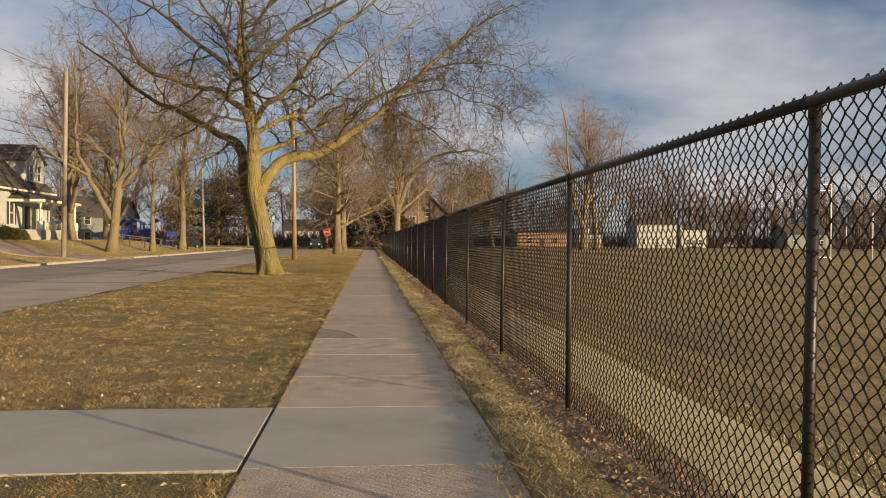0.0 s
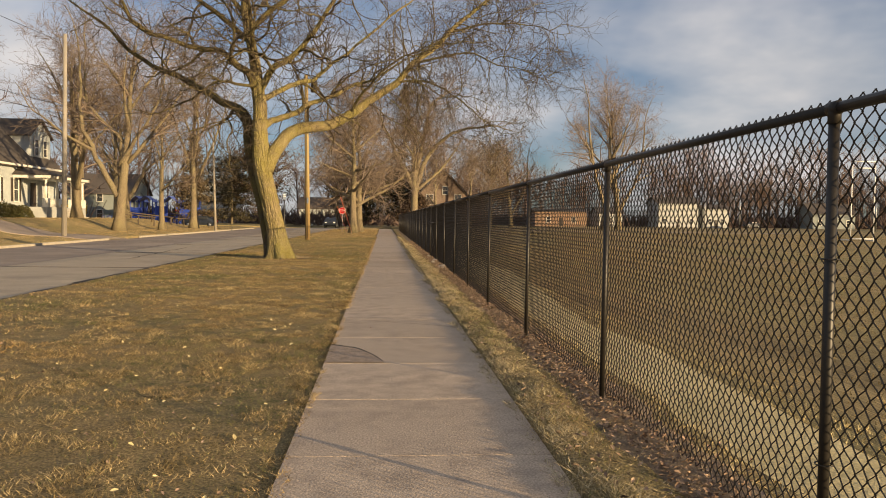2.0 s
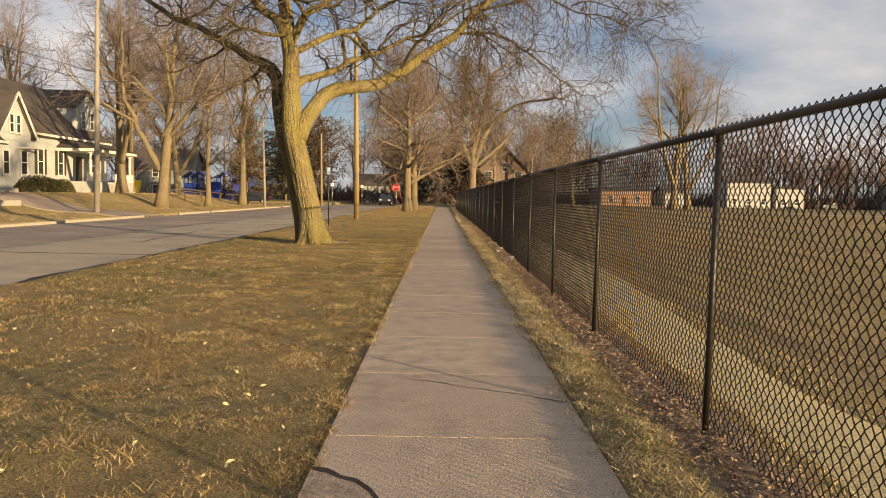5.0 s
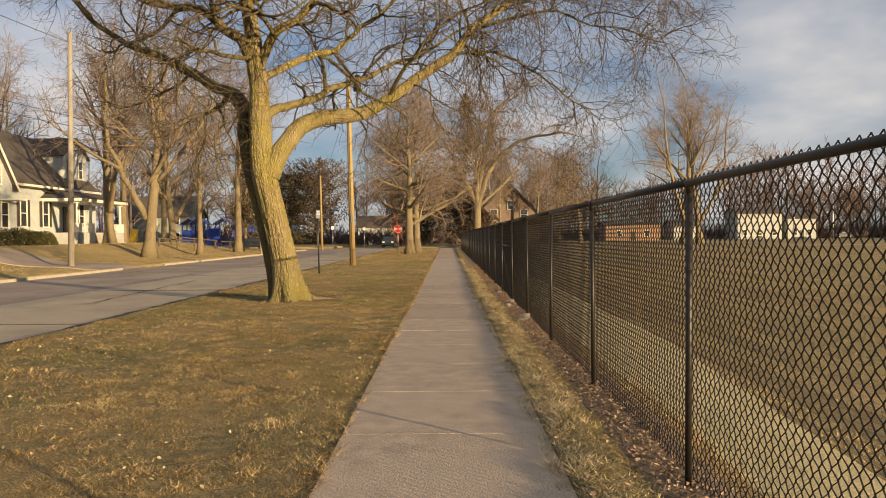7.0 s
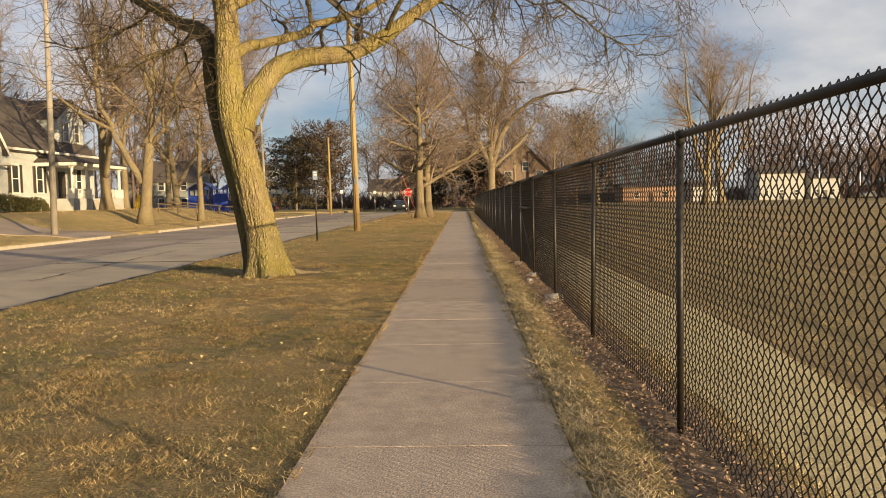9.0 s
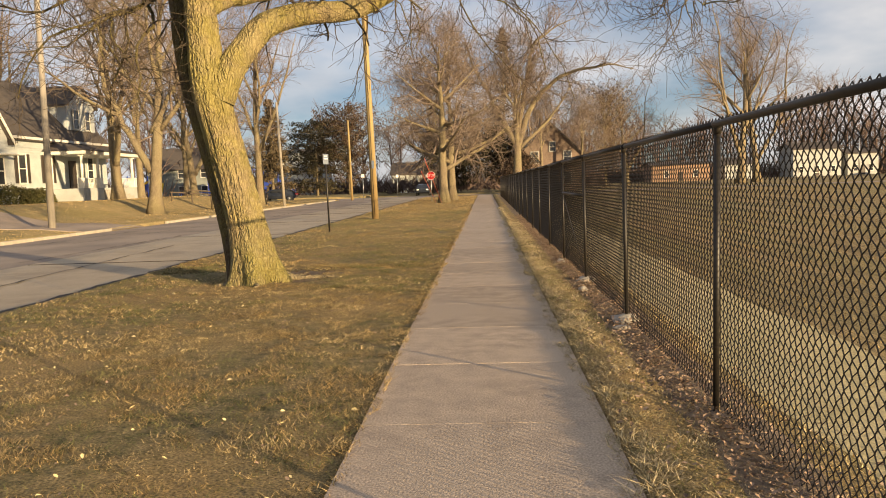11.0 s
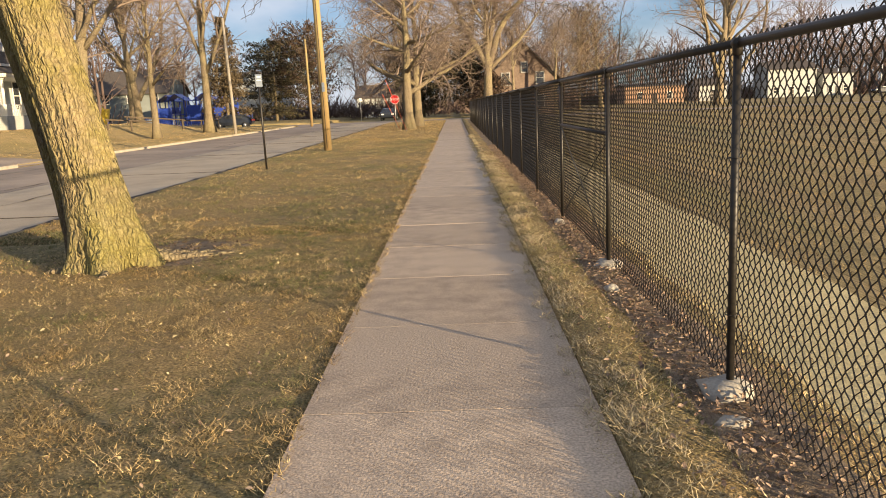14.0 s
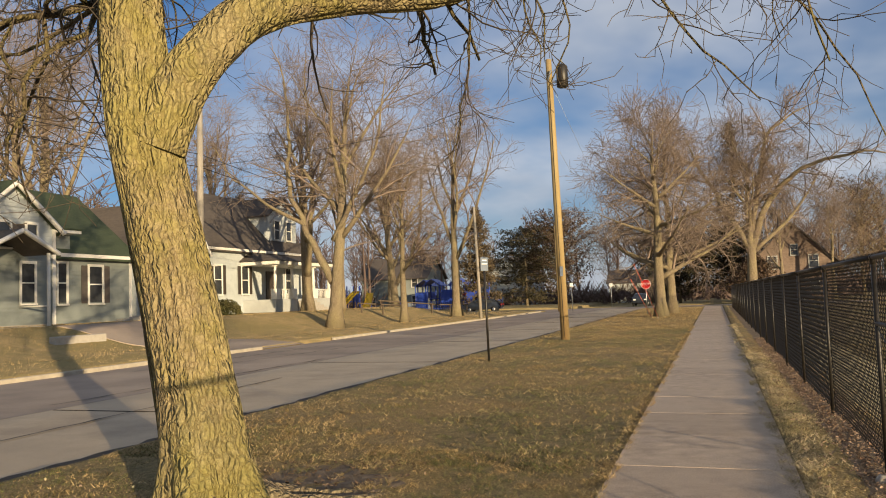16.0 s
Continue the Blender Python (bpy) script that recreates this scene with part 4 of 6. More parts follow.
def hedge(at, size, seed):
    rng.seed(seed)
    verts, faces = [], []
    for k in range(5200):
        v = rvec(1)
        if v.length > 1:
            v.normalize()
        v = v.normalized() * (0.72 + 0.3 * rng.random()) if rng.random() < 0.8 else v
        p = Vector((v.x * size[0], v.y * size[1], abs(v.z) * size[2]))
        p *= 1 + 0.16 * noise.noise(p * 1.7 + Vector((seed, 0, 0)))
        u, w = rvec(1).normalized() * 0.10, rvec(1).normalized() * 0.05
        b = len(verts)
        verts += [tuple(p - w), tuple(p + w), tuple(p + u)]
        faces.append((b, b + 1, b + 2))
    ob = new("hedge", mesh_from("hedge", verts, faces, M_HEDGE))
    ob.location = at
    return tagged(ob, "clipped olive-brown hedge in front of the houses", "hedge")


hedge((-27.0, 59.5, 1.0), (0.9, 2.6, 1.25), 3)
hedge((-27.4, 63.2, 1.0), (0.8, 1.6, 1.05), 8)


# ---- poles and wires ----
def pole(at, height, r, mat, label, name="utility_pole", lean=0.0):
    root = thing(name, at, label, "utility pole", "utility poles")
    part("shaft", rod_mesh("shaft", (0, 0, -0.2), (lean, 0, height), r, mat, 16, r * 0.68), None, root)
    return root


yp = pole((-4.95, 51.7, 0), 10.2, 0.16, M_POLE, "new yellow pine utility pole with a transformer at the top", lean=-0.16)
tr = part("transformer", tube_mesh([([Vector((0.33, -0.05, z)) for z in (9.1, 9.13, 9.85, 9.95)], [0.17, 0.21, 0.21, 0.12], 14)], "transformer", M_BLACK, cap=True), None, yp, "dark round transformer")
part("bushing", rod_mesh("bushing", (0.33, -0.05, 9.95), (0.33, -0.05, 10.18), 0.035, M_SIGNBACK, 8), None, tr)
part("bracket", box((0.0, -0.09, 9.3), (0.2, 0.0, 9.38)), M_STEEL, yp)
part("cutout", rod_mesh("cutout", (-0.18, -0.14, 9.4), (-0.05, -0.2, 9.75), 0.03, M_SIGNBACK, 8), None, yp)
part("ground_wire", rod_mesh("ground_wire", (0.0, -0.165, 0.1), (-0.14, -0.125, 9.2), 0.008, M_WIRE, 5), None, yp)
part("number_tag", box((-0.06, -0.176, 2.25), (0.05, -0.16, 2.6)), M_SIGNBACK, yp, "small blue-grey metal tag")
lp = pole((-18.65, 49.3, 0.1), 11.6, 0.15, M_POLE_OLD, "old grey wooden utility pole beside the kerb", lean=0.12)
wp = pole((-16.9, 81.5, 0.05), 8.6, 0.13, M_POLE_OLD, "weathered pale wooden pole beside the road", lean=-0.25)
fp = pole((-14.6, 101.5, 0), 8.6, 0.14, M_POLE, "yellowish wooden pole near the corner", lean=-0.1)


def cable(a, b, sag, r=0.014, name="cable"):
    a, b = Vector(a), Vector(b)
    pts = [a.lerp(b, i / 14) - Vector((0, 0, 4 * sag * (i / 14) * (1 - i / 14))) for i in range(15)]
    return tagged(new(name, tube_mesh([(pts, [r] * 15, 5)], name, M_WIRE)), "black overhead cable strung between utility poles", "cable", "overhead cables")


for h, h2 in ((7.1, 6.0), (7.6, 6.6)):
    cable((-18.58, 49.3, h), (-17.0, 81.5, h2), 0.5)
    cable((-18.58, 49.3, h), (-19.5, 8.0, h + 0.3), 0.5)
cable((-18.55, 49.3, 11.2), (-19.5, 8.0, 11.4), 0.6)
cable((-18.58, 49.3, 7.1), (-5.1, 51.7, 9.0), 0.35, 0.009)
cable((-17.1, 81.5, 6.2), (-14.7, 101.5, 7.8), 0.35)
cable((-5.1, 51.7, 8.6), (-14.7, 101.5, 8.0), 0.5, 0.010)

for at, top in (((-3.0, 71.0, 0.0), 9.3), ((-3.5, 72.6, 0.0), 7.2)):
    g = thing("guy_wire", at, "steel guy wire with an orange-red plastic guard", "guy wire", "guy wires")
    d = Vector((-5.05, 51.7, top)) - Vector(at)
    e = d.normalized()
    part("wire", rod_mesh("wire", (0, 0, 0), d, 0.006, M_STEEL, 5), None, g)
    part("guard", rod_mesh("guard", e * 0.15, e * 7.0, 0.013, M_GUARD, 8), None, g, "orange-red plastic guard")
    part("anchor", rod_mesh("anchor", (0, 0, -0.1), e * 0.25, 0.014, M_STEEL, 6), None, g)


def text_mesh(body, size, mat, depth=0.004):
    cu = bpy.data.curves.new("text", "FONT")
    cu.body, cu.size, cu.extrude = body, size, depth
    cu.align_x, cu.align_y = "CENTER", "CENTER"
    tmp = bpy.data.objects.new("text", cu)
    scene.collection.objects.link(tmp)
    bpy.context.view_layer.update()
    me = bpy.data.meshes.new_from_object(tmp.evaluated_get(bpy.context.evaluated_depsgraph_get()))
    bpy.data.objects.remove(tmp)
    me.materials.clear()
    me.materials.append(mat)
    return me


def prism(n, r, d, rot=0.0):
    """An upright n-sided plate that faces -y."""
    bm = bmesh.new()
    front = [bm.verts.new((r * math.cos(rot + 2 * math.pi * i / n), 0, r * math.sin(rot + 2 * math.pi * i / n))) for i in range(n)]
    f = bm.faces.new(front)
    ext = bmesh.ops.extrude_face_region(bm, geom=[f])
    for v in ext["geom"]:
        if isinstance(v, bmesh.types.BMVert):
            v.co.y += d
    bmesh.ops.recalc_face_normals(bm, faces=bm.faces)
    return bm


stop = thing("stop_sign", (-4.35, 80, 0), "red octagonal stop sign on a thin steel post", "stop sign")
part("post", rod_mesh("post", (0, 0.04, -0.1), (0, 0.04, 2.45), 0.03, M_STEEL, 8), None, stop)
border = part("border", prism(8, 0.36, 0.004, math.pi / 8), M_SIGNWHITE, stop, "white border")
border.location = (0, 0, 2.1)
plate = part("plate", prism(8, 0.338, 0.006, math.pi / 8), M_SIGNRED, stop)
plate.location = (0, -0.008, 2.1)
word = part("lettering", text_mesh("STOP", 0.26, M_SIGNWHITE), None, plate, "white letters STOP")
word.rotation_euler = (radians(90), 0, 0)
word.location = (0, -0.008, 0)

ps = thing("street_sign", (-5.26, 42.8, -0.02), "small blue-grey parking sign on a thin black post", "street sign")
ps.rotation_euler[2] = radians(48)
part("post", rod_mesh("post", (0, 0, -0.1), (-0.04, 0, 2.65), 0.03, M_BLACK, 8), None, ps)
pl = part("plate", box((-0.165, -0.045, 2.28), (0.055, -0.033, 2.62), 0.004), M_SIGNBACK, ps, "pale blue-grey plate with illegible lines")
for k, (w, z, m) in enumerate(((0.12, 2.55, M_SIGNWHITE), (0.15, 2.46, M_SIGNWHITE))):
    part("line", box((-0.055 - w / 2, -0.050, z - 0.013), (-0.055 + w / 2, -0.047, z + 0.013)), m, pl)


for x, y, w, lab in ((-13.4, 102, 0.17, "small white road sign on a thin post by the corner"), (-11.2, 116, 0.17, "small white road sign across the side street")):
    rs = thing("road_sign", (x, y, 0), lab, "road sign", "road signs")
    part("post", rod_mesh("post", (0, 0.03, -0.15), (0, 0.03, 2.7), 0.03, M_STEEL, 8), None, rs)
    part("plate", box((-w, -0.012, 2.3), (w, 0.0, 2.7), 0.004), M_SIGNWHITE, rs, "plain white plate")
    part("border", box((-w + 0.04, -0.018, 2.34), (w - 0.04, -0.014, 2.37)), M_BLACK, rs)


# ---- houses ----
def frustum_roof(x0, x1, y0, y1, z0, rise, over, axis, thick=0.14):
    """A gabled roof slab pair, its ridge along the named axis."""
    bm = bmesh.new()
    for s in (-1, 1):
        if axis == "x":
            ym, hy = (y0 + y1) / 2, (y1 - y0) / 2
            f = (hy + over) / hy
            ridge = [(x0 - over, ym, z0 + rise), (x1 + over, ym, z0 + rise)]
            eave = [(x1 + over, ym + s * hy * f, z0 + rise * (1 - f)), (x0 - over, ym + s * hy * f, z0 + rise * (1 - f))]
        else:
            xm, hx = (x0 + x1) / 2, (x1 - x0) / 2
            f = (hx + over) / hx
            ridge = [(xm, y0 - over, z0 + rise), (xm, y1 + over, z0 + rise)]
            eave = [(xm + s * hx * f, y1 + over, z0 + rise * (1 - f)), (xm + s * hx * f, y0 - over, z0 + rise * (1 - f))]
        low = [bm.verts.new((p[0], p[1], p[2] + 0.02)) for p in ridge + eave]
        top = [bm.verts.new((p[0], p[1], p[2] + thick + 0.02)) for p in ridge + eave]
        bm.faces.new(low)
        bm.faces.new(top[::-1])
        for i in range(4):
            j = (i + 1) % 4
            bm.faces.new((low[i], top[i], top[j], low[j]))
    bmesh.ops.recalc_face_normals(bm, faces=bm.faces)
    return bm


def gable_body(x0, x1, y0, y1, z0, z1, rise, axis):
    bm = bmesh.new()
    if axis == "x":
        prof = [(y0, z0), (y1, z0), (y1, z1), ((y0 + y1) / 2, z1 + rise), (y0, z1)]
        ends = [[bm.verts.new((x, p[0], p[1])) for p in prof] for x in (x0, x1)]
    else:
        prof = [(x0, z0), (x1, z0), (x1, z1), ((x0 + x1) / 2, z1 + rise), (x0, z1)]
        ends = [[bm.verts.new((p[0], yy, p[1])) for p in prof] for yy in (y0, y1)]
    bm.faces.new(ends[0])
    bm.faces.new(ends[1][::-1])
    for i in range(5):
        j = (i + 1) % 5
        bm.faces.new((ends[0][i], ends[1][i], ends[1][j], ends[0][j]))
    bmesh.ops.recalc_face_normals(bm, faces=bm.faces)
    return bm


def siding(parent, x, y0, y1, z0, z1, mat, face=1, rise=0.0):
    """Lapped boards on a wall that faces +x (or -y with face 2)."""
    verts, faces = [], []
    h = 0.16
    n = int((z1 + rise - z0) / h)
    ym = (y0 + y1) / 2
    for k in range(n):
        za, zb = z0 + k * h, z0 + (k + 1) * h
        a, b = y0, y1
        if zb > z1 and rise:
            s = max(0.02, 1 - (zb - z1) / rise)
            a, b = ym + (y0 - ym) * s, ym + (y1 - ym) * s
        q = len(verts)
        pr = ((x + 0.028, za), (x + 0.004, zb), (x + 0.004, za))
        if face == 1:
            verts += [(p, yy, z) for yy in (a, b) for p, z in pr]
        else:
            verts += [(yy, -p, z) for yy in (a, b) for p, z in pr]
        faces += [(q, q + 3, q + 4, q + 1), (q + 2, q + 5, q + 3, q)]
    part("siding", mesh_from("siding", verts, faces, mat), None, parent, "lapped boards")


def window(parent, at, w, h, face="x", shutter=None, trim=None):
    """A sash window: frame, two panes, sill, seen from outside."""
    root = part("window", box((0, -w / 2, 0), (0.05, w / 2, h)), M_GLASS, parent, "dark glass")
    for a, b in (((0.04, -w / 2 - 0.1, -0.1), (0.10, -w / 2, h + 0.12)), ((0.04, w / 2, -0.1), (0.10, w / 2 + 0.1, h + 0.12)),
                 ((0.04, -w / 2, h), (0.10, w / 2, h + 0.12)), ((0.04, -w / 2, h / 2 - 0.03), (0.085, w / 2, h / 2 + 0.03))):
        part("frame", box(a, b, 0.008), trim or M_TRIM, root, "painted frame" if trim else "white frame")
    part("sill", box((0.04, -w / 2 - 0.1, -0.14), (0.15, w / 2 + 0.1, -0.06), 0.008), trim or M_TRIM, root, "painted sill" if trim else "white sill")
    if shutter:
        for s in (-1, 1):
            part("shutter", box((0.04, s * (w / 2 + 0.3) - 0.18, -0.05), (0.08, s * (w / 2 + 0.3) + 0.18, h + 0.05), 0.006), shutter, root, "dark shutter")
    root.location = at
    if face == "-y":
        root.rotation_euler[2] = radians(-90)
    return root


def house_sage():
    hx, g = -27.0, 1.05
    h = thing("house", (hx, 50, g), "sage-grey clapboard house with a green shingle roof", "house")
    h_off = Vector((hx, 50, g))

    def P(x, y, z):
        return (x - h_off.x, y - h_off.y, z - h_off.z)
    a, b = P(-36, 46.0, 0.6), P(hx, 50.3, 5.25)
    part("wall", gable_body(a[0], b[0], a[1], b[1], a[2], b[2], 1.75, "x"), M_SAGE, h)
    siding(h, 0, a[1], b[1], a[2] + 0.3, 3.3, M_SAGE)
    siding(h, 0.012, a[1], b[1], 3.4, b[2], M_WHITE, rise=1.75)
    part("roof", frustum_roof(a[0], b[0], a[1], b[1], b[2], 1.75, 0.35, "x"), M_GREENROOF, h, "green shingle roof")
    c, d = P(-35, 50.31, 0.6), P(hx - 0.4, 55.5, 4.30)
    part("wall", gable_body(c[0], d[0], c[1], d[1], c[2], d[2], 3.2, "y"), M_SAGE, h)
    siding(h, d[0], c[1] + 0.02, d[1], c[2] + 0.3, d[2], M_SAGE)
    part("roof", frustum_roof(c[0], d[0], c[1] + 0.5, d[1], d[2], 3.2, 0.4, "y"), M_GREENROOF, h, "green shingle roof")
    part("fascia", box((d[0] + 0.3, c[1] + 0.4, d[2] - 0.22), (d[0] + 0.42, d[1] + 0.4, d[2] - 0.06)), M_TRIM, h)
    for s in (a[1] - 0.06, b[1] - 0.1):
        part("corner_board", box((0.02, s, 0), (0.08, s + 0.16, b[2])), M_TRIM, h)
    part("corner_board", box((d[0] + 0.02, d[1] - 0.14, 0), (d[0] + 0.07, d[1] + 0.02, d[2])), M_TRIM, h)
    # sloping gable boards
    for s in (-1, 1):
        ym = (a[1] + b[1]) / 2
        pts = [Vector((0.33, ym, b[2] + 1.78)), Vector((0.33, ym + s * 2.45, b[2] - 0.2))]
        part("bargeboard", tube_mesh([(pts, [0.11, 0.11], 4)], "bargeboard", M_TRIM), None, h)
    for yy, z, w, hh in ((48.9, 1.05, 0.66, 1.6), (49.1, 3.36, 0.5, 0.95), (47.75, 3.36, 0.5, 0.95)):
        window(h, P(hx + 0.02, yy, g + z), w, hh)
    window(h, P(hx - 0.38, 51.1, g + 1.0), 0.48, 1.75)
    window(h, P(hx - 0.38, 53.1, g + 1.0), 0.8, 1.65, shutter=M_GREYROOF)
    part("eave_return", box((-0.5, b[1] + 0.05, b[2] - 0.12), (0.12, b[1] + 1.5, b[2] + 0.02), 0.015), M_TRIM, h)
    part("wall", box((-2.4, b[1] + 0.01, 2.6), (-0.42, b[1] + 1.35, b[2] - 0.12)), M_SAGE, h)
    part("roof", box((-2.6, b[1] + 0.02, b[2] + 0.02), (0.14, b[1] + 1.52, b[2] + 0.12), 0.02), M_GREENROOF, h, "green shingle roof")
    part("shutter", box((0.03, 48.15 - 50, 3.35), (0.07, 48.75 - 50, 4.3), 0.01), M_GREYROOF, h, "weathered grey panel between the windows")
    # gabled entrance porch
    part("porch_roof", frustum_roof(0.05, 1.7, a[1] - 0.5, a[1] + 2.6, 3.0, 0.75, 0.15, "x", 0.12), M_GREYROOF, h)
    for sgn in (-1, 1):
        mid = a[1] + 1.05
        part("bargeboard", tube_mesh([([Vector((1.86, mid, 3.82)), Vector((1.86, mid + sgn * 1.75, 2.96))], [0.10, 0.10], 4)], "bargeboard", M_TRIM), None, h)
    for yy in (a[1] - 0.4, a[1] + 2.5):
        part("porch_post", rod_mesh("porch_post", (1.6, yy, -0.4), (1.6, yy, 3.0), 0.07, M_TRIM, 10), None, h)
        part("railing", rod_mesh("railing", (0.05, yy, 0.85), (1.6, yy, 0.85), 0.035, M_TRIM, 6), None, h)
    part("porch_floor", box((0.05, a[1] - 0.5, -0.5), (1.7, a[1] + 2.6, 0.05), 0.02), M_STONE, h)
    part("foundation", box((a[0], a[1], -0.9), (0.04, b[1], 0.1)), M_STONE, h)
    return h


house_sage()
bm = bmesh.new()
for k in range(3):
    box((-26.3 + 0.25 * (k % 2), 53.2 + k * 0.55, 1.0), (-25.8, 53.7 + k * 0.55, 1.22 + 0.06 * k), 0.03, bm)
tagged(part("planter", bm, M_STONE, None), "low pale planter boxes by the house wall", "planter")
wall_low = part("retaining_wall", box((-22.3, 45.5, 0.1), (-22.0, 48.0, 0.75), 0.03), M_STONE, None)
tagged(wall_low, "short low concrete retaining wall beside the driveway", "wall", kind="structure")


def house_white():
    h0 = Vector((-31.0, 72, 1.1))
    h = thing("house", h0, "old white clapboard house with a columned front porch", "house")

    def P(x, y, z):
        return (x - h0.x, y - h0.y, z - h0.z)
    a, b = P(-40, 62.4, 0.4), P(-31.4, 66.9, 5.45)
    part("wall", gable_body(a[0], b[0], a[1], b[1], a[2], b[2], 2.8, "x"), M_WHITE, h)
    siding(h, b[0], a[1], b[1], a[2] + 0.5, b[2], M_WHITE, rise=2.8)
    part("roof", frustum_roof(a[0], b[0], a[1], b[1], b[2], 2.8, 0.4, "x"), M_GREYROOF, h, "grey shingle roof")
    c, d = P(-40, 66.91, 0.4), P(-31.6, 80.6, 5.75)
    part("wall", gable_body(c[0], d[0], c[1], d[1], c[2], d[2], 4.3, "y"), M_WHITE, h)
    siding(h, d[0], c[1], d[1], c[2] + 0.5, d[2], M_WHITE)
    part("roof", frustum_roof(c[0], d[0], c[1] + 0.3, d[1], d[2], 4.3, 0.4, "y"), M_GREYROOF, h, "grey shingle roof")
    part("chimney", box(P(-36.4, 65.2, 7.6), P(-35.6, 66.0, 9.9), 0.02), M_DARK, h, "dark brick chimney")
    for s in (-1, 1):
        ym = (a[1] + b[1]) / 2
        pts = [Vector((b[0] + 0.36, ym, b[2] + 2.85)), Vector((b[0] + 0.36, ym + s * 2.62, b[2] - 0.45))]
        part("bargeboard", tube_mesh([(pts, [0.1, 0.1], 4)], "bargeboard", M_TRIM), None, h)
    for yy, z, w, hh in ((63.4, 1.3, 0.7, 1.6), (65.8, 1.3, 0.8, 1.7), (64.2, 4.35, 0.5, 1.2), (65.1, 4.35, 0.5, 1.2)):
        window(h, P(-31.38, yy, 1.1 + z), w, hh)
    for yy, z, w, hh in ((68.6, 1.4, 0.8, 1.9), (71.8, 1.4, 0.8, 1.9), (77.8, 1.4, 0.8, 1.9)):
        window(h, P(-31.58, yy, 1.1 + z), w, hh, shutter=M_DARK if hh > 1.5 and yy < 76 else None)
    dr = part("door", box(P(-31.6, 74.6, 2.0), P(-31.5, 75.6, 4.15), 0.01), M_DARK, h, "dark front door")
    part("handle", rod_mesh("handle", (0.12 + d[0], 3.5, 1.95), (0.16 + d[0], 3.5, 1.95), 0.03, M_STEEL, 8), None, dr)
    part("porch_floor", box(P(-31.6, 71.6, 0.9), P(-28.9, 80.2, 2.0), 0.02), M_PALEWALL, h)
    part("porch_roof", box(P(-31.6, 71.3, 4.45), P(-28.6, 80.5, 4.72), 0.03), M_TRIM, h)
    bm = bmesh.new()
    low, top = [bm.verts.new(P(x, y, 4.725)) for x, y in ((-28.4, 71.1), (-28.4, 80.7), (-31.6, 80.7), (-31.6, 71.1))], [bm.verts.new(P(x, y, 5.45)) for x, y in ((-31.4, 72.4), (-31.4, 79.4), (-31.6, 79.4), (-31.6, 72.4))]
    bm.faces.new(low[::-1])
    bm.faces.new(top)
    for k in range(4):
        bm.faces.new((low[k], low[(k + 1) % 4], top[(k + 1) % 4], top[k]))
    part("porch_shingles", bm, M_GREYROOF, h)
    for yy in (71.9, 74.2, 77.4, 79.9):
        col = part("column", rod_mesh("column", P(-29.1, yy, 2.75), P(-29.1, yy, 4.45), 0.12, M_TRIM, 12, 0.10), None, h, "white column on a square base")
        part("base", box(P(-29.35, yy - 0.25, 2.0), P(-28.85, yy + 0.25, 2.75), 0.02), M_TRIM, col)
        part("capital", box(P(-29.28, yy - 0.18, 4.33), P(-28.92, yy + 0.18, 4.45), 0.01), M_TRIM, col)
    for ya, yb in ((71.9, 74.2), (77.4, 79.9)):
        part("railing", rod_mesh("railing", P(-29.1, ya, 2.7), P(-29.1, yb, 2.7), 0.04, M_TRIM, 6), None, h)
        k = ya + 0.3
        while k < yb - 0.2:
            part("baluster", rod_mesh("baluster", P(-29.1, k, 2.0), P(-29.1, k, 2.7), 0.025, M_TRIM, 5), None, h)
            k += 0.2
    for k in range(5):
        part("step", box(P(-28.9 + 0.3 * k, 74.6, 0.8), P(-28.6 + 0.3 * k, 77.0, 1.85 - 0.17 * k), 0.01), M_STONE, h)
    part("lattice", box(P(-28.88, 71.8, 1.0), P(-28.85, 74.4, 1.75)), M_PALEWALL, h, "pale lattice skirt under the porch")
    part("fascia", box(P(-31.2, 67.0, 5.45), P(-31.08, 80.7, 5.62)), M_TRIM, h)
    part("dormer", gable_body(*[v for pair in zip(P(-36.5, 76.2, 5.6), P(-32.3, 80.5, 8.6)) for v in pair], 1.5, "x"), M_WHITE, h, "white dormer above the porch")
    part("dormer_roof", frustum_roof(P(-36.5, 0, 0)[0], P(-32.3, 0, 0)[0], P(0, 76.2, 0)[1], P(0, 80.5, 0)[1], 8.6 - h0.z, 1.5, 0.25, "x"), M_GREYROOF, h)
    for yy in (77.4, 79.2):
        window(h, P(-32.28, yy, 6.8), 0.7, 1.4)
    part("awning", box(P(-31.38, 65.0, 4.25), P(-30.2, 66.7, 4.35), 0.02), M_TRIM, h)
    return h


house_white()


def simple_house(at, w, d, h, rise, wall, roof, label, axis="y", wins=2, trim=None):
    o = thing("house", at, label, "house")
    part("wall", gable_body(-w / 2, w / 2, 0, d, -0.3, h, rise, axis), wall, o)
    part("roof", frustum_roof(-w / 2, w / 2, 0, d, h, rise, 0.5, axis), roof, o)
    for k in range(wins):
        x = -w / 2 + w * (k + 0.5) / wins
        for z in (0.9, 3.7):
            if z + 1.3 < h + 0.6 and (at[0] < 60 or z < 3):
                window(o, (x, -0.02, z), 0.9, 1.35, "-y", trim=trim)
    part("door", box((-0.5, -0.08, 0), (0.5, -0.02, 2.05), 0.01), M_DARK, o)
    return o


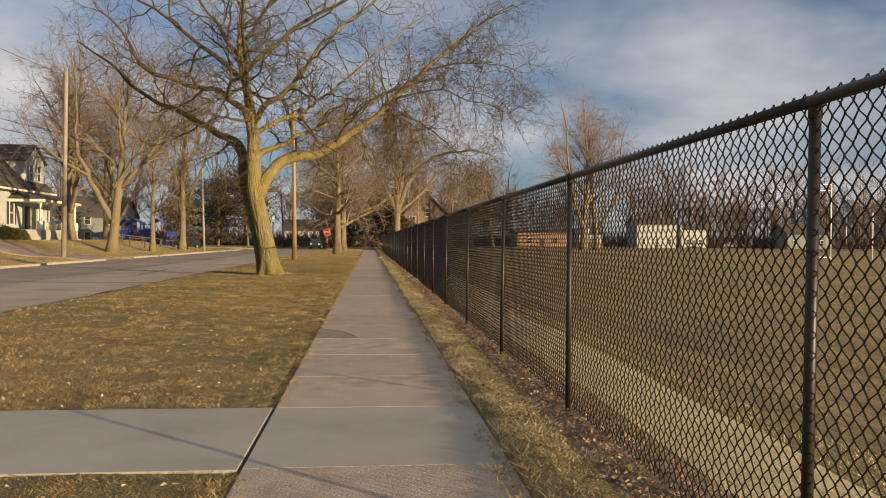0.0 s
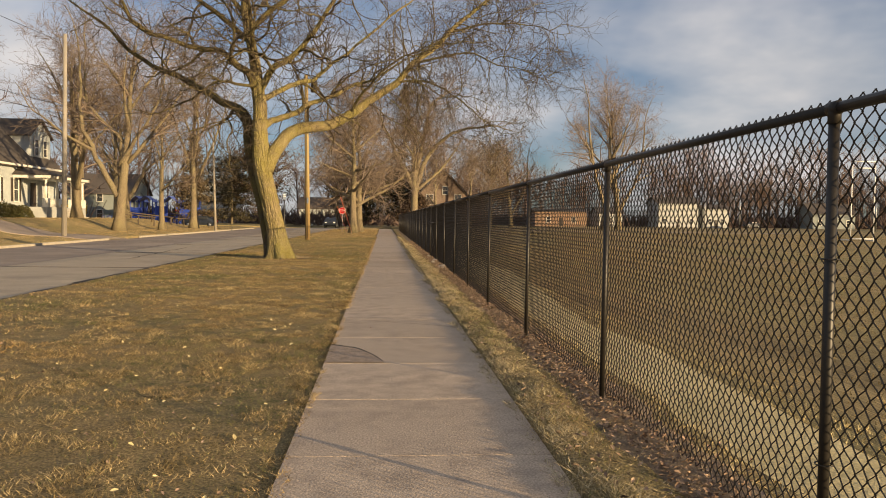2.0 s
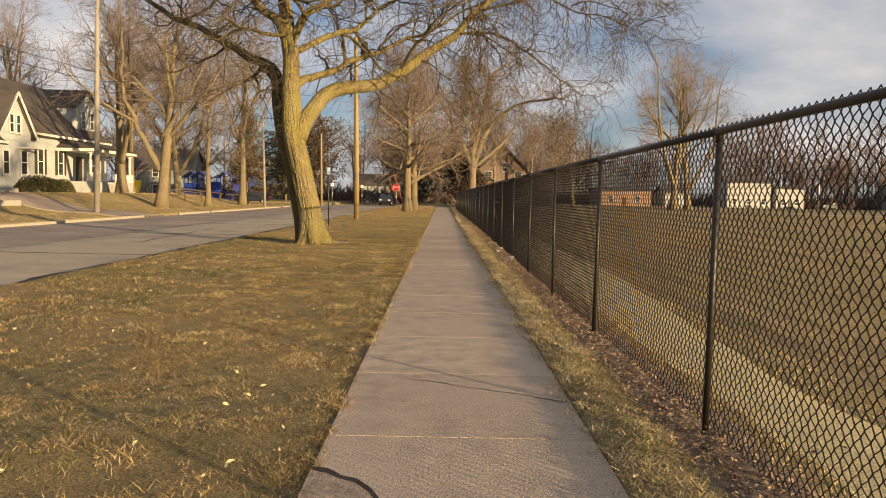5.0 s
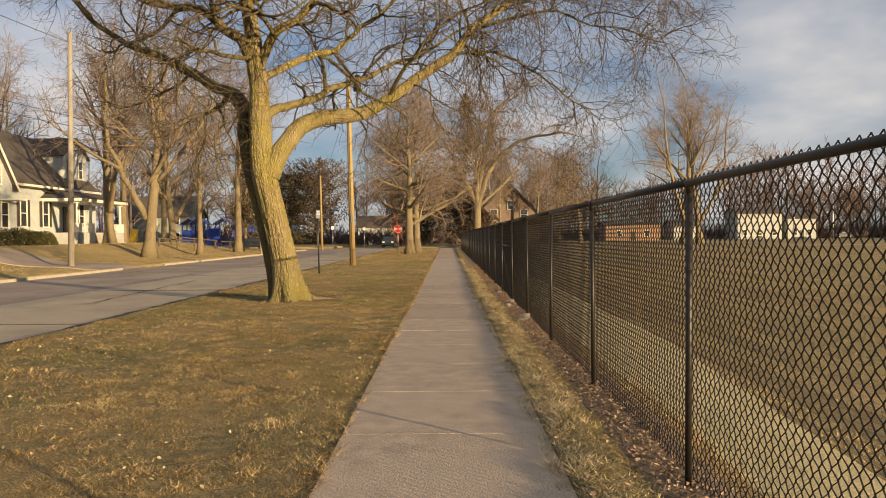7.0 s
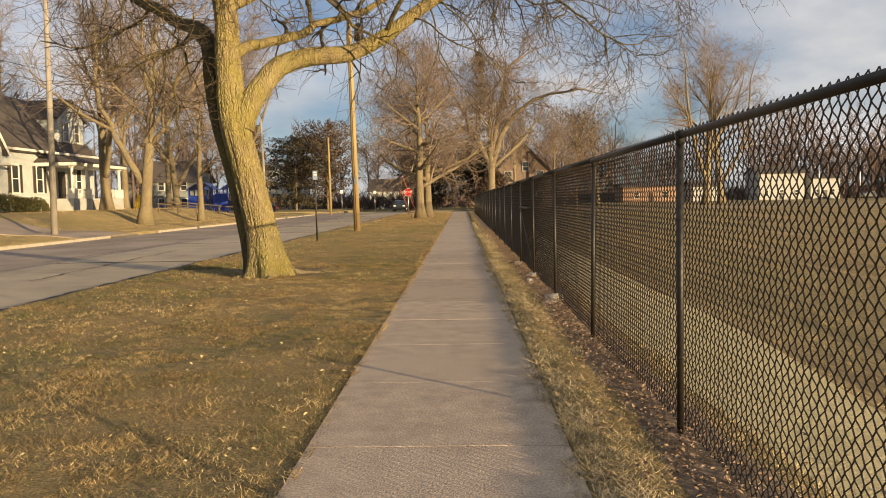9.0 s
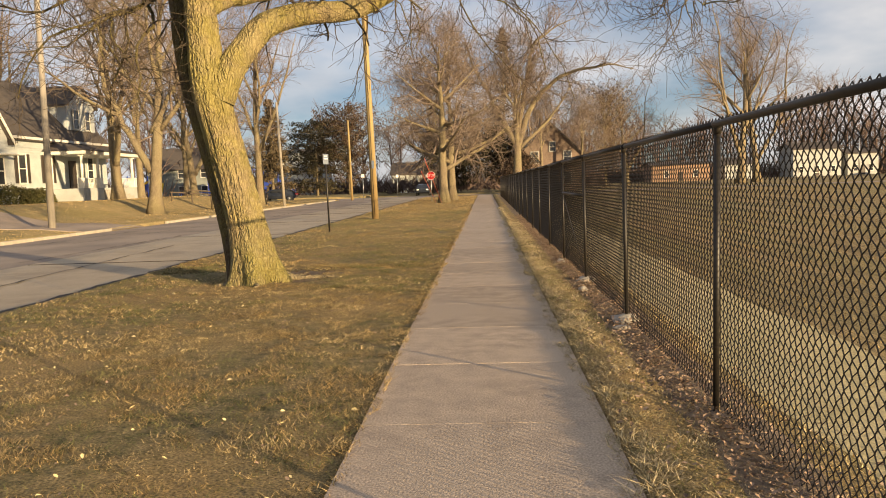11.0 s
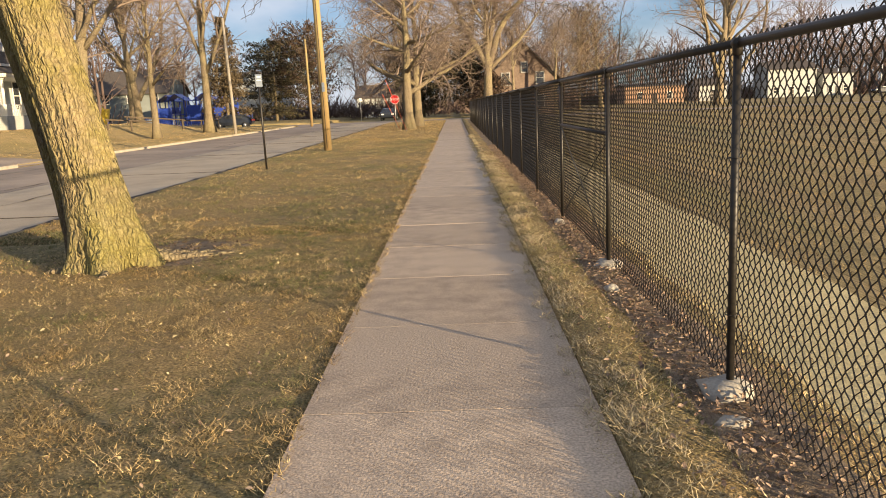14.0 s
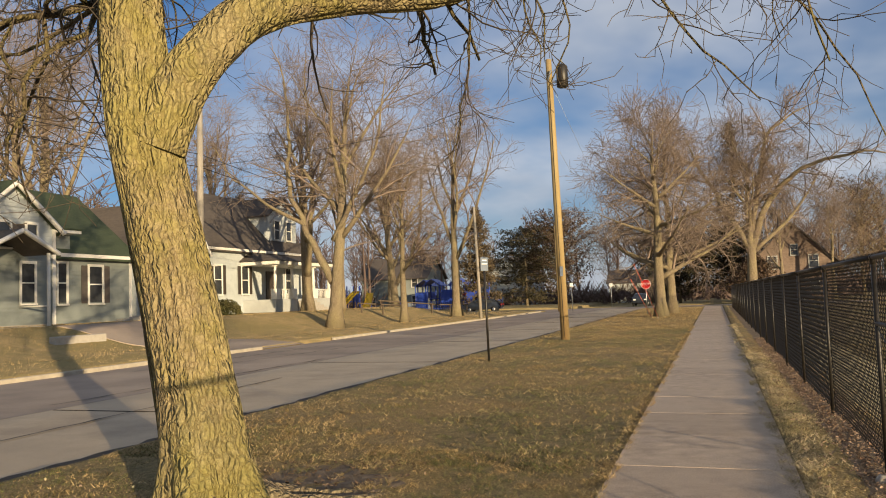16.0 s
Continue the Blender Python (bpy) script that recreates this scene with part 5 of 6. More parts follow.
hb = simple_house((8.8, 121, 0), 8.6, 10, 4.6, 4.2, M_BRICK, M_GREYROOF, "tan brick house with a steep gable roof", "y", 2, M_PALEWALL)
window(hb, (0.2, -0.02, 5.2), 0.7, 1.1, "-y", trim=M_PALEWALL)
simple_house((-32.5, 150, 0), 9, 9, 5.0, 3.2, M_WHITE, M_GREYROOF, "cream two-storey house far across the side street", "y", 3)
simple_house((-48, 138, 0), 11, 9, 5.2, 3.2, M_SAGE, M_GREYROOF, "grey house behind the playground", "x", 3)
simple_house((-12, 168, 0), 12, 9, 3.4, 2.2, M_WHITE, M_GREYROOF, "low white house at the end of the road", "x", 3)
simple_house((-34, 152, 0.2), 9, 9, 5.0, 3.0, M_SAGE, M_GREYROOF, "pale grey house behind bare trees", "x", 2)
simple_house((78, 205, 0), 11, 9, 6.4, 1.6, M_PALEWALL, M_GREYROOF, "white two-storey house across the playing field", "x", 3)
simple_house((88.5, 205, 0), 7, 8, 5.0, 1.0, M_PALEWALL, M_GREYROOF, "white garage wing across the playing field", "x", 2)
simple_house((44, 195, 0), 13, 9, 3.6, 0.6, M_ORANGE, M_GREYROOF, "long low orange-brick house across the playing field", "x", 2)
simple_house((57, 196, 0), 6, 8, 3.4, 1.4, M_PALEWALL, M_GREYROOF, "small white garage across the playing field", "x", 1)
simple_house((122, 206, 0), 12, 9, 4.2, 2.6, M_SAGE, M_GREYROOF, "pale house among bare woods", "x", 3)
simple_house((120, 150, 0), 12, 9, 5, 3, M_BRICK, M_GREYROOF, "brick house beside the playing field", "x", 3)


# ---- playground ----
def play_tower(at, label, roof=True):
    t = thing("play_tower", at, label, "play equipment", "playground")
    for x in (-0.8, 0.8):
        for y in (-0.8, 0.8):
            part("post", rod_mesh("post", (x, y, -0.1), (x, y, 3.0), 0.07, M_BLUE, 8), None, t)
    part("deck", box((-0.85, -0.85, 1.15), (0.85, 0.85, 1.25), 0.02), M_BLUE, t)
    for x in (-0.8, 0.8):
        part("panel", box((x - 0.03, -0.7, 1.3), (x + 0.03, 0.7, 2.0), 0.02), M_BLUE, t)
    if roof:
        part("canopy", frustum_roof(-0.9, 0.9, -0.9, 0.9, 2.7, 0.6, 0.2, "y", 0.06), M_BLUE, t)
    return t


def slide(at, mat, label, rot):
    s = thing("slide", at, label, "slide", "playground")
    s.rotation_euler[2] = radians(rot)
    prof = [(0, 1.5), (0.3, 1.45), (1.6, 0.5), (2.2, 0.25), (2.6, 0.24)]
    bm = bmesh.new()
    rows = []
    for x, z in prof:
        rows.append([bm.verts.new((x, y, z + dz)) for y, dz in ((-0.32, 0.22), (-0.26, 0.0), (0.26, 0.0), (0.32, 0.22))])
    for i in range(len(rows) - 1):
        for j in range(3):
            bm.faces.new((rows[i][j], rows[i][j + 1], rows[i + 1][j + 1], rows[i + 1][j]))
    bmesh.ops.solidify(bm, geom=bm.faces[:], thickness=0.05)
    part("chute", bm, mat, s)
    part("leg", rod_mesh("leg", (0.1, 0, -0.1), (0.1, 0, 1.45), 0.05, M_BLUE, 8), None, s)
    part("foot", rod_mesh("foot", (2.3, 0, -0.1), (2.3, 0, 0.24), 0.05, M_BLUE, 8), None, s)
    return s


for x, y in ((-29.5, 124), (-33, 126), (-36.3, 125), (-38.6, 128)):
    play_tower((x, y, 0.15), "blue steel and plastic play tower with a roof", x < -30).scale = (1.25, 1.25, 1.25)
slide((-44.6, 122, 0.4), M_YELLOW, "bright yellow plastic slide", -75).scale = (1.6, 1.6, 1.6)
slide((-47.2, 123, 0.4), M_YELLOW, "bright yellow plastic slide", -110).scale = (1.6, 1.6, 1.6)
slide((-31.4, 122.6, 0.15), M_RED, "red plastic slide beside a blue tower", -20).scale = (1.3, 1.3, 1.3)
play_tower((-49, 124.5, 0.15), "blue play tower with yellow slides beside it", False).scale = (1.25, 1.25, 1.25)
pf = thing("playground_fence", (-41.5, 120.5, 0.1), "low blue steel picket fence round the playground", "fence", "playground")
for k in range(60):
    part("picket", rod_mesh("picket", (0, 0, -0.2), (0, 0, 1.25), 0.03, M_BLUE, 5) if k == 0 else pf.children[0].data, None, pf)
    pf.children[-1].location = (0.27 * k, 0, 0)
for z in (0.25, 1.15):
    part("rail", rod_mesh("rail", (0, 0, z), (15.93, 0, z), 0.03, M_BLUE, 5), None, pf)


def handrail(a, b):
    a, b = Vector(a), Vector(b)
    r = thing("handrail", a, "dark low wooden handrail on the grass bank", "handrail", "bank handrails")
    d = b - a
    part("rail", tube_mesh([rod((0, 0, 0.75), d + Vector((0, 0, 0.75)), 0.055, 6)], "rail", M_WOOD, cap=True), None, r)
    for t in (0.04, 0.5, 0.96):
        p = d * t
        part("post", rod_mesh("post", p + Vector((0, 0, -0.25)), p + Vector((0, 0, 0.8)), 0.055, M_WOOD, 8), None, r)


for k in range(3):
    bp = thing("climbing_wall", (-37 + k * 3.6, 121.6 + 0.3 * (k % 2), 0.15), "bright blue plastic climbing wall between posts", "play equipment", "playground")
    part("board", box((-0.8, -0.05, 0.3), (0.8, 0.05, 2.4 + 0.25 * (k % 3)), 0.04), M_BLUE, bp)
    for sx in (-0.85, 0.85):
        part("post", rod_mesh("post", (sx, 0, -0.2), (sx, 0, 3.3), 0.06, M_BLUE, 8), None, bp)


handrail((-23.6, 74.0, 0.75), (-21.6, 77.6, 0.45))
handrail((-24.6, 79.5, 0.9), (-21.8, 84.5, 0.45))
handrail((-22.2, 84.6, 0.4), (-21.2, 92.0, 0.25))


def car(at, rot, label):
    c = thing("car", at, label, "car", "cars")
    c.rotation_euler[2] = radians(rot)
    prof = [(-2.2, 0.45), (-2.25, 0.75), (-2.1, 0.98), (-1.45, 1.04), (-0.85, 1.42), (0.1, 1.5), (1.2, 1.46), (1.85, 1.1), (2.2, 1.0), (2.25, 0.5)]
    bm = bmesh.new()
    sides = []
    for s in (-1, 1):
        sides.append([bm.verts.new((x, s * (0.88 if z < 1.1 else 0.7), z)) for x, z in prof] + [bm.verts.new((1.9, s * 0.85, 0.3)), bm.verts.new((-1.9, s * 0.85, 0.3))])
    n = len(sides[0])
    bm.faces.new(sides[0])
    bm.faces.new(sides[1][::-1])
    for i in range(n):
        j = (i + 1) % n
        bm.faces.new((sides[0][i], sides[1][i], sides[1][j], sides[0][j]))
    bmesh.ops.recalc_face_normals(bm, faces=bm.faces)
    bmesh.ops.bevel(bm, geom=bm.edges[:], offset=0.05, segments=2, affect="EDGES")
    part("body", bm, M_CAR, c)
    for s in (-1, 1):
        part("side_window", box((-0.75, s * 0.76 - 0.045, 1.05), (1.15, s * 0.76 + 0.045, 1.36), 0.03), M_GLASS, c, "dark side glass")
        for x in (-1.4, 1.4):
            w = part("wheel", rod_mesh("wheel", (x, s * 0.72, 0.32), (x, s * 0.91, 0.32), 0.32, M_TYRE, 18), None, c)
            part("rim", rod_mesh("rim", (x, s * 0.9, 0.32), (x, s * 0.925, 0.32), 0.19, M_STEEL, 12), None, w)
        part("headlight", box((-2.27, s * 0.6 - 0.15, 0.7), (-2.15, s * 0.6 + 0.15, 0.84), 0.02), M_SIGNWHITE, c)
        part("tail_light", box((2.17, s * 0.65 - 0.13, 0.75), (2.28, s * 0.65 + 0.13, 0.92), 0.02), M_LAMP, c)
    return c


car((-25.0, 109.8, -0.09), 4, "dark blue-black hatchback car parked near the playground")
car((-8.0, 118, -0.09), 90, "dark car waiting on the far part of the road")
car((95, 198, 0), 10, "dark car parked by the white house")
car((7.0, 109, -0.09), 0, "dark car on the cross street")

# ---- things on the playing field ----
for x, y in ((62, 150), (70, 152), (97, 150), (46, 160), (110, 170)):
    fpole = thing("field_pole", (x, y, -0.05), "thin grey steel pole at the field edge", "pole", "field poles")
    part("shaft", rod_mesh("shaft", (0, 0, -0.1), (0, 0, 7.5), 0.12, M_STEEL, 8, 0.08), None, fpole)
bs = thing("goal_frame", (39.6, 65, -0.05), "tall narrow grey steel frame with a double crossbar", "goal frame")
for x in (-1.0, 1.0):
    part("upright", rod_mesh("upright", (x, 0, -0.1), (x, 0, 6.7), 0.055, M_SIGNWHITE, 8), None, bs)
    part("foot", rod_mesh("foot", (x, -0.1, 0.08), (x, 1.4, 0.08), 0.05, M_SIGNWHITE, 8), None, bs)
for z in (0.2, 6.1, 6.65):
    part("crossbar", rod_mesh("crossbar", (-1.0, 0, z), (1.0, 0, z), 0.045, M_SIGNWHITE, 8), None, bs)
for x, y, h in ((47.6, 62, 6.6), (48.4, 62, 6.6), (45.2, 66, 4.2)):
    fpole = thing("field_pole", (x, y, -0.05), "pale steel post standing on the playing field", "pole", "field poles")
    part("shaft", rod_mesh("shaft", (0, 0, -0.1), (0, 0, h), 0.06, M_SIGNWHITE, 8), None, fpole)
    part("cap", rod_mesh("cap", (0, 0, h), (0, 0, h + 0.05), 0.07, M_SIGNWHITE, 8), None, fpole)


# ---- grass, leaves and litter ----
def field_noise(x, y, size, seed):
    """Smooth value noise from 0 to 1 over the ground, with cells of the given size."""
    g = np.random.default_rng(seed).random((256, 256))
    u, v = x / size, y / size
    i, j = np.floor(u).astype(int), np.floor(v).astype(int)
    a, b = u - i, v - j
    a, b = a * a * (3 - 2 * a), b * b * (3 - 2 * b)
    at = lambda p, q: g[p % 256, q % 256]
    return (at(i, j) * (1 - a) + at(i + 1, j) * a) * (1 - b) + (at(i, j + 1) * (1 - a) + at(i + 1, j + 1) * a) * b


def green_patch(x, y):
    """How green the turf is, from 0 to 1: broad patches with ragged edges."""
    f = 0.5 * field_noise(x, y, 1.9, 51) + 0.3 * field_noise(x, y, 0.6, 52) + 0.2 * field_noise(x, y, 0.17, 53)
    return np.clip((f - 0.42) / 0.2, 0, 1)


def blades(name, n, x0, x1, y0, y1, height, width, mat, label, seed, lean=0.8, clump=0.0, skip=None, bias=1.0, tuft=0.0, patch=None):
    """Short grass: one bent triangle a blade; tuft makes it stand higher here and there, patch thins it out."""
    g = np.random.default_rng(seed)
    x = g.uniform(x0, x1, n)
    yy = y0 + (y1 - y0) * g.random(n) ** bias
    if clump:
        cx, cy = g.uniform(x0, x1, n // 30 + 1), y0 + (y1 - y0) * g.random(n // 30 + 1) ** bias
        idx = g.integers(0, len(cx), n)
        use = g.random(n) < clump
        x = np.where(use, cx[idx] + g.normal(0, 0.035, n), x)
        yy = np.where(use, cy[idx] + g.normal(0, 0.05, n), yy)
    keep = (x > x0) & (x < x1)
    if skip is not None:
        keep &= ~skip(x, yy)
    if patch is not None:
        keep &= g.random(n) < patch(x, yy)
    x, yy = x[keep], yy[keep]
    n = len(x)
    z = np.array([ground_z(a, b) for a, b in zip(x, yy)]) - 0.004
    z = np.where((x > -0.79) & (x < 0.77), np.maximum(z, -0.004), z)
    a = g.uniform(0, 2 * np.pi, n)
    h = height * g.uniform(0.45, 1.25, n)
    if tuft:
        lump = 0.6 * field_noise(x, yy, 0.16, seed + 70) + 0.4 * field_noise(x, yy, 0.45, seed + 90)
        h = h * (1 - tuft + 2.6 * tuft * np.clip(lump * 2.2 - 0.6, 0, 1.4))
    w = width * g.uniform(0.7, 1.3, n)
    b = g.uniform(0, 2 * np.pi, n)
    ln = h * lean * g.uniform(0.3, 1.6, n)
    v = np.empty((n, 3, 3))
    v[:, 0] = np.stack([x - np.cos(a) * w, yy - np.sin(a) * w, z], 1)
    v[:, 1] = np.stack([x + np.cos(a) * w, yy + np.sin(a) * w, z], 1)
    v[:, 2] = np.stack([x + np.cos(b) * ln, yy + np.sin(b) * ln, z + h], 1)
    me = bpy.data.meshes.new(name)
    me.vertices.add(n * 3)
    me.vertices.foreach_set("co", v.ravel())
    me.loops.add(n * 3)
    me.loops.foreach_set("vertex_index", np.arange(n * 3, dtype=np.int32))
    me.polygons.add(n)
    me.polygons.foreach_set("loop_start", np.arange(0, n * 3, 3, dtype=np.int32))
    me.update(calc_edges=True)
    me.materials.append(mat)
    return tagged(new(name, me), label, "grass", kind="stuff")


def cross_walk(x, y):
    return (y > 4.28) & (y < 6.0) & (x < -0.7)


def bare_soil(x, y):
    """Where the turf is worn away beside the big tree."""
    d = ((x + 3.35) / 0.95) ** 2 + ((y - 29.95) / 1.15) ** 2 + 0.5 * np.sin(x * 9 + y * 4) * np.sin(y * 5 - x * 3)
    return cross_walk(x, y) | (d < 0.55)


LAWN, TURF = "short dry winter lawn, tan with green patches", "dull green blades among the dry lawn"
dry = lambda x, y: np.clip(1.7 * (0.45 * field_noise(x, y, 0.3, 54) + 0.3 * field_noise(x, y, 0.11, 55) + 0.35 * field_noise(x, y, 1.0, 56)) - 0.3, 0.08, 1) * (1 - 0.35 * green_patch(x, y))
green = lambda x, y: 0.08 + 0.75 * green_patch(x, y)
blades("grass", 420000, -3.8, -0.8, 1.5, 32, 0.020, 0.0026, M_LAWN, LAWN, 1, skip=bare_soil, clump=0.35, lean=1.5, tuft=0.65, patch=dry)
blades("grass", 190000, -3.8, -0.8, 1.5, 32, 0.020, 0.0026, M_GREEN, TURF, 21, skip=bare_soil, clump=0.3, lean=1.6, tuft=0.65, patch=green)
blades("grass", 110000, -6.4, -3.8, 1.5, 33, 0.022, 0.0050, M_LAWN, LAWN, 11, skip=cross_walk, clump=0.35, lean=1.4, tuft=0.65, patch=dry)
blades("grass", 80000, -6.4, -3.8, 1.5, 33, 0.022, 0.0050, M_GREEN, TURF, 22, skip=cross_walk, clump=0.3, lean=1.6, tuft=0.65, patch=green)
blades("grass", 120000, -6.4, -0.85, 31, 62, 0.024, 0.0055, M_LAWN, LAWN, 2, lean=1.4, bias=1.25, skip=bare_soil, tuft=0.65, patch=dry)
blades("grass", 80000, -6.4, -0.85, 31, 62, 0.024, 0.0055, M_GREEN, TURF, 23, lean=1.6, bias=1.25, skip=bare_soil, tuft=0.65, patch=green)
blades("grass", 30000, -6.4, -0.85, 58, 100, 0.035, 0.010, M_LAWN, LAWN, 12, lean=1.5, tuft=0.65)
tufty = lambda x, y: np.clip(field_noise(x, y, 0.22, 61) * 0.6 + field_noise(x, y, 0.7, 62) * 0.9 - 0.24 - 0.5 * np.clip((x - 0.95) / 0.4, 0, 1) , 0.03, 1)
blades("grass", 150000, 0.78, 1.38, 1.5, 46, 0.022, 0.0030, M_VERGE, "rough tufts of bleached grass beside the fence", 3, clump=0.55, lean=1.8, tuft=0.6, patch=tufty)
rough = lambda x, y: np.clip(1.6 * field_noise(x, y, 0.35, 67) - 0.5, 0, 0.8)
blades("grass", 45000, 1.2, 2.0, 1.5, 46, 0.030, 0.0030, M_VERGE, "thin rough grass among the leaves at the fence foot", 25, clump=0.5, lean=1.6, tuft=0.5, patch=rough)
blades("grass", 25000, 0.78, 1.3, 1.5, 46, 0.022, 0.0030, M_GREEN, "dull green blades among the bleached verge", 24, clump=0.5, lean=1.2, tuft=0.6, patch=green)
blades("grass", 50000, 0.60, 0.95, 1.5, 60, 0.027, 0.0030, M_VERGE, "grass tufts creeping over the path edge", 4, clump=0.7, lean=1.8, tuft=0.7,
       skip=lambda x, y: x < 0.79 - 0.16 * field_noise(x, y, 0.45, 63) - 0.07 * field_noise(x, y, 0.13, 64))
blades("grass", 40000, -0.92, -0.66, 1.5, 60, 0.024, 0.0032, M_LAWN, "grass tufts creeping over the path edge", 5, clump=0.7, lean=1.8, tuft=0.6,
       skip=lambda x, y: cross_walk(x, y) | ((y > 4.2) & (y < 6.1)) | (x > -0.80 + 0.07 * field_noise(x, y, 0.5, 65) + 0.04 * field_noise(x, y, 0.12, 66)))
blades("grass", 55000, 1.6, 12, 2, 48, 0.032, 0.007, M_FIELD, "worn brown playing-field turf behind the fence", 6)
blades("grass", 60000, 1.85, 3.2, 2, 60, 0.026, 0.0035, M_PALE, "pale straw-coloured grass behind the fence", 7)
blades("grass", 25000, 12, 60, 10, 110, 0.05, 0.03, M_FIELD, "worn brown playing-field turf behind the fence", 8)
blades("grass", 45000, -27, -16.6, 36, 98, 0.045, 0.010, M_LAWN, "dry tan lawn on the bank across the road", 9)


def litter(name, n, x0, x1, y0, y1, size, mat, label, seed, sharp=0.0, lift=0.02):
    """Fallen leaves: small curled pointed ovals."""
    g = random.Random(seed)
    verts, faces = [], []
    for k in range(n):
        x = g.uniform(x0, x1) if not sharp else g.gauss((x0 + x1) / 2, (x1 - x0) * sharp)
        yy = g.uniform(y0, y1)
        if -0.76 < x < 0.78 and g.random() < 0.9 or (4.28 < yy < 6.0 and x < -0.7):
            continue
        s = size * g.uniform(0.6, 1.3)
        m = Matrix.Translation((x, yy, max(ground_z(x, yy), 0.0 if -0.78 < x < 0.78 else -1) + lift * g.random() + 0.008)) @ Euler((g.uniform(-0.7, 0.7), g.uniform(-0.7, 0.7), g.uniform(0, 6.3))).to_matrix().to_4x4()
        b = len(verts)
        for px, py, pz in ((0, -1, 0.0), (0.55, -0.25, 0.22), (0.42, 0.45, 0.18), (0, 1.0, 0.1), (-0.42, 0.45, 0.2), (-0.55, -0.25, 0.25), (0, 0, 0)):
            verts.append(tuple(m @ Vector((px * s, py * s, pz * s))))
        faces += [(b + 6, b + i, b + (i + 1) % 6) for i in range(6)]
    return tagged(new(name, mesh_from(name, verts, faces, mat)), label, "leaves", kind="stuff")


litter("fallen_leaves", 15000, 1.27, 1.70, 1.5, 50, 0.017, M_LEAF, "drift of dead brown leaves along the fence foot", 1, sharp=0.27, lift=0.065)
litter("fallen_leaves", 5000, 1.2, 1.46, 1.5, 46, 0.016, M_LEAF, "dead leaves caught in the grass beside the fence", 12, sharp=0.25, lift=0.045)
litter("fallen_leaves", 1500, 0.8, 1.35, 1.5, 50, 0.020, M_LEAF, "dead leaves scattered over the verge", 2)
litter("fallen_leaves", 3600, -6.2, -0.85, 1.5, 45, 0.015, M_LEAF, "bits of dead leaf scattered over the lawn", 3)
litter("fallen_leaves", 900, 1.6, 2.3, 2, 45, 0.02, M_LEAF, "dead leaves behind the fence", 4)
litter("fallen_leaves", 900, -6.0, -0.85, 1.5, 30, 0.019, M_PALE, "bleached leaf bits scattered over the lawn", 9)
litter("bark_scraps", 350, -4.0, -2.5, 29.0, 31.1, 0.022, M_DARKBARK, "dark scraps of bark and twig on bare soil", 8)
litter("leaf_scraps", 60, -0.7, 0.75, 2, 40, 0.012, M_LEAF, "scraps of dead leaf on the path", 5)

# ---- the footpath, slab by slab ----
pavement = thing("pavement", (0, 0, 0), "worn pinkish-grey concrete footpath of jointed slabs", "pavement", kind="structure")
edges_y = [-4.0, -2.0, -0.4, 1.2, 2.75, 4.36, 5.98, 7.38, 8.80] + [10.28 + 1.62 * i for i in range(58)]
rng.seed(44)
for i in range(len(edges_y) - 1):
    ya, yb = edges_y[i] + 0.004, edges_y[i + 1] - 0.004
    new_slab = 4.3 < ya < 5.9
    bm = bmesh.new()
    box((-0.79, ya, -0.12), (0.77, yb, 0.0), 0.003, bm)
    s = part("slab", bm, M_CONC_NEW if new_slab else M_CONC, pavement, "newer, paler slab" if new_slab else "")
    s.location.z = rng.uniform(-0.0015, 0.0005)
part("joint_bed", box((-0.78, -4, -0.14), (0.76, 104, -0.008)), M_CRACK, pavement)
side_walk = part("pavement", box((ROAD_R - 0.1, 4.32, -0.14), (-0.815, 5.97, 0.004), 0.003), M_CONC_NEW, None)
tagged(side_walk, "newer pale concrete carriage walk from path to road", "pavement", kind="structure")
part("joint", box((-0.82, 4.32, -0.1), (-0.785, 5.97, -0.012)), M_CRACK, side_walk)


def crack(pts, w, name="crack", z=0.004):
    """A dark ragged line on the slabs, for cracks and one drawn shadow."""
    verts, faces = [], []
    for i, (x, y) in enumerate(pts):
        ww = w * (0.5 + rng.random()) * (0.25 if i in (0, len(pts) - 1) else 1)
        verts += [(x, y - ww, z), (x, y + ww, z)]
    for i in range(len(pts) - 1):
        faces.append((2 * i, 2 * i + 2, 2 * i + 3, 2 * i + 1))
    part(name, mesh_from(name, verts, faces, M_CRACK), None, pavement, "ragged dark line, crack and drawn shadow")


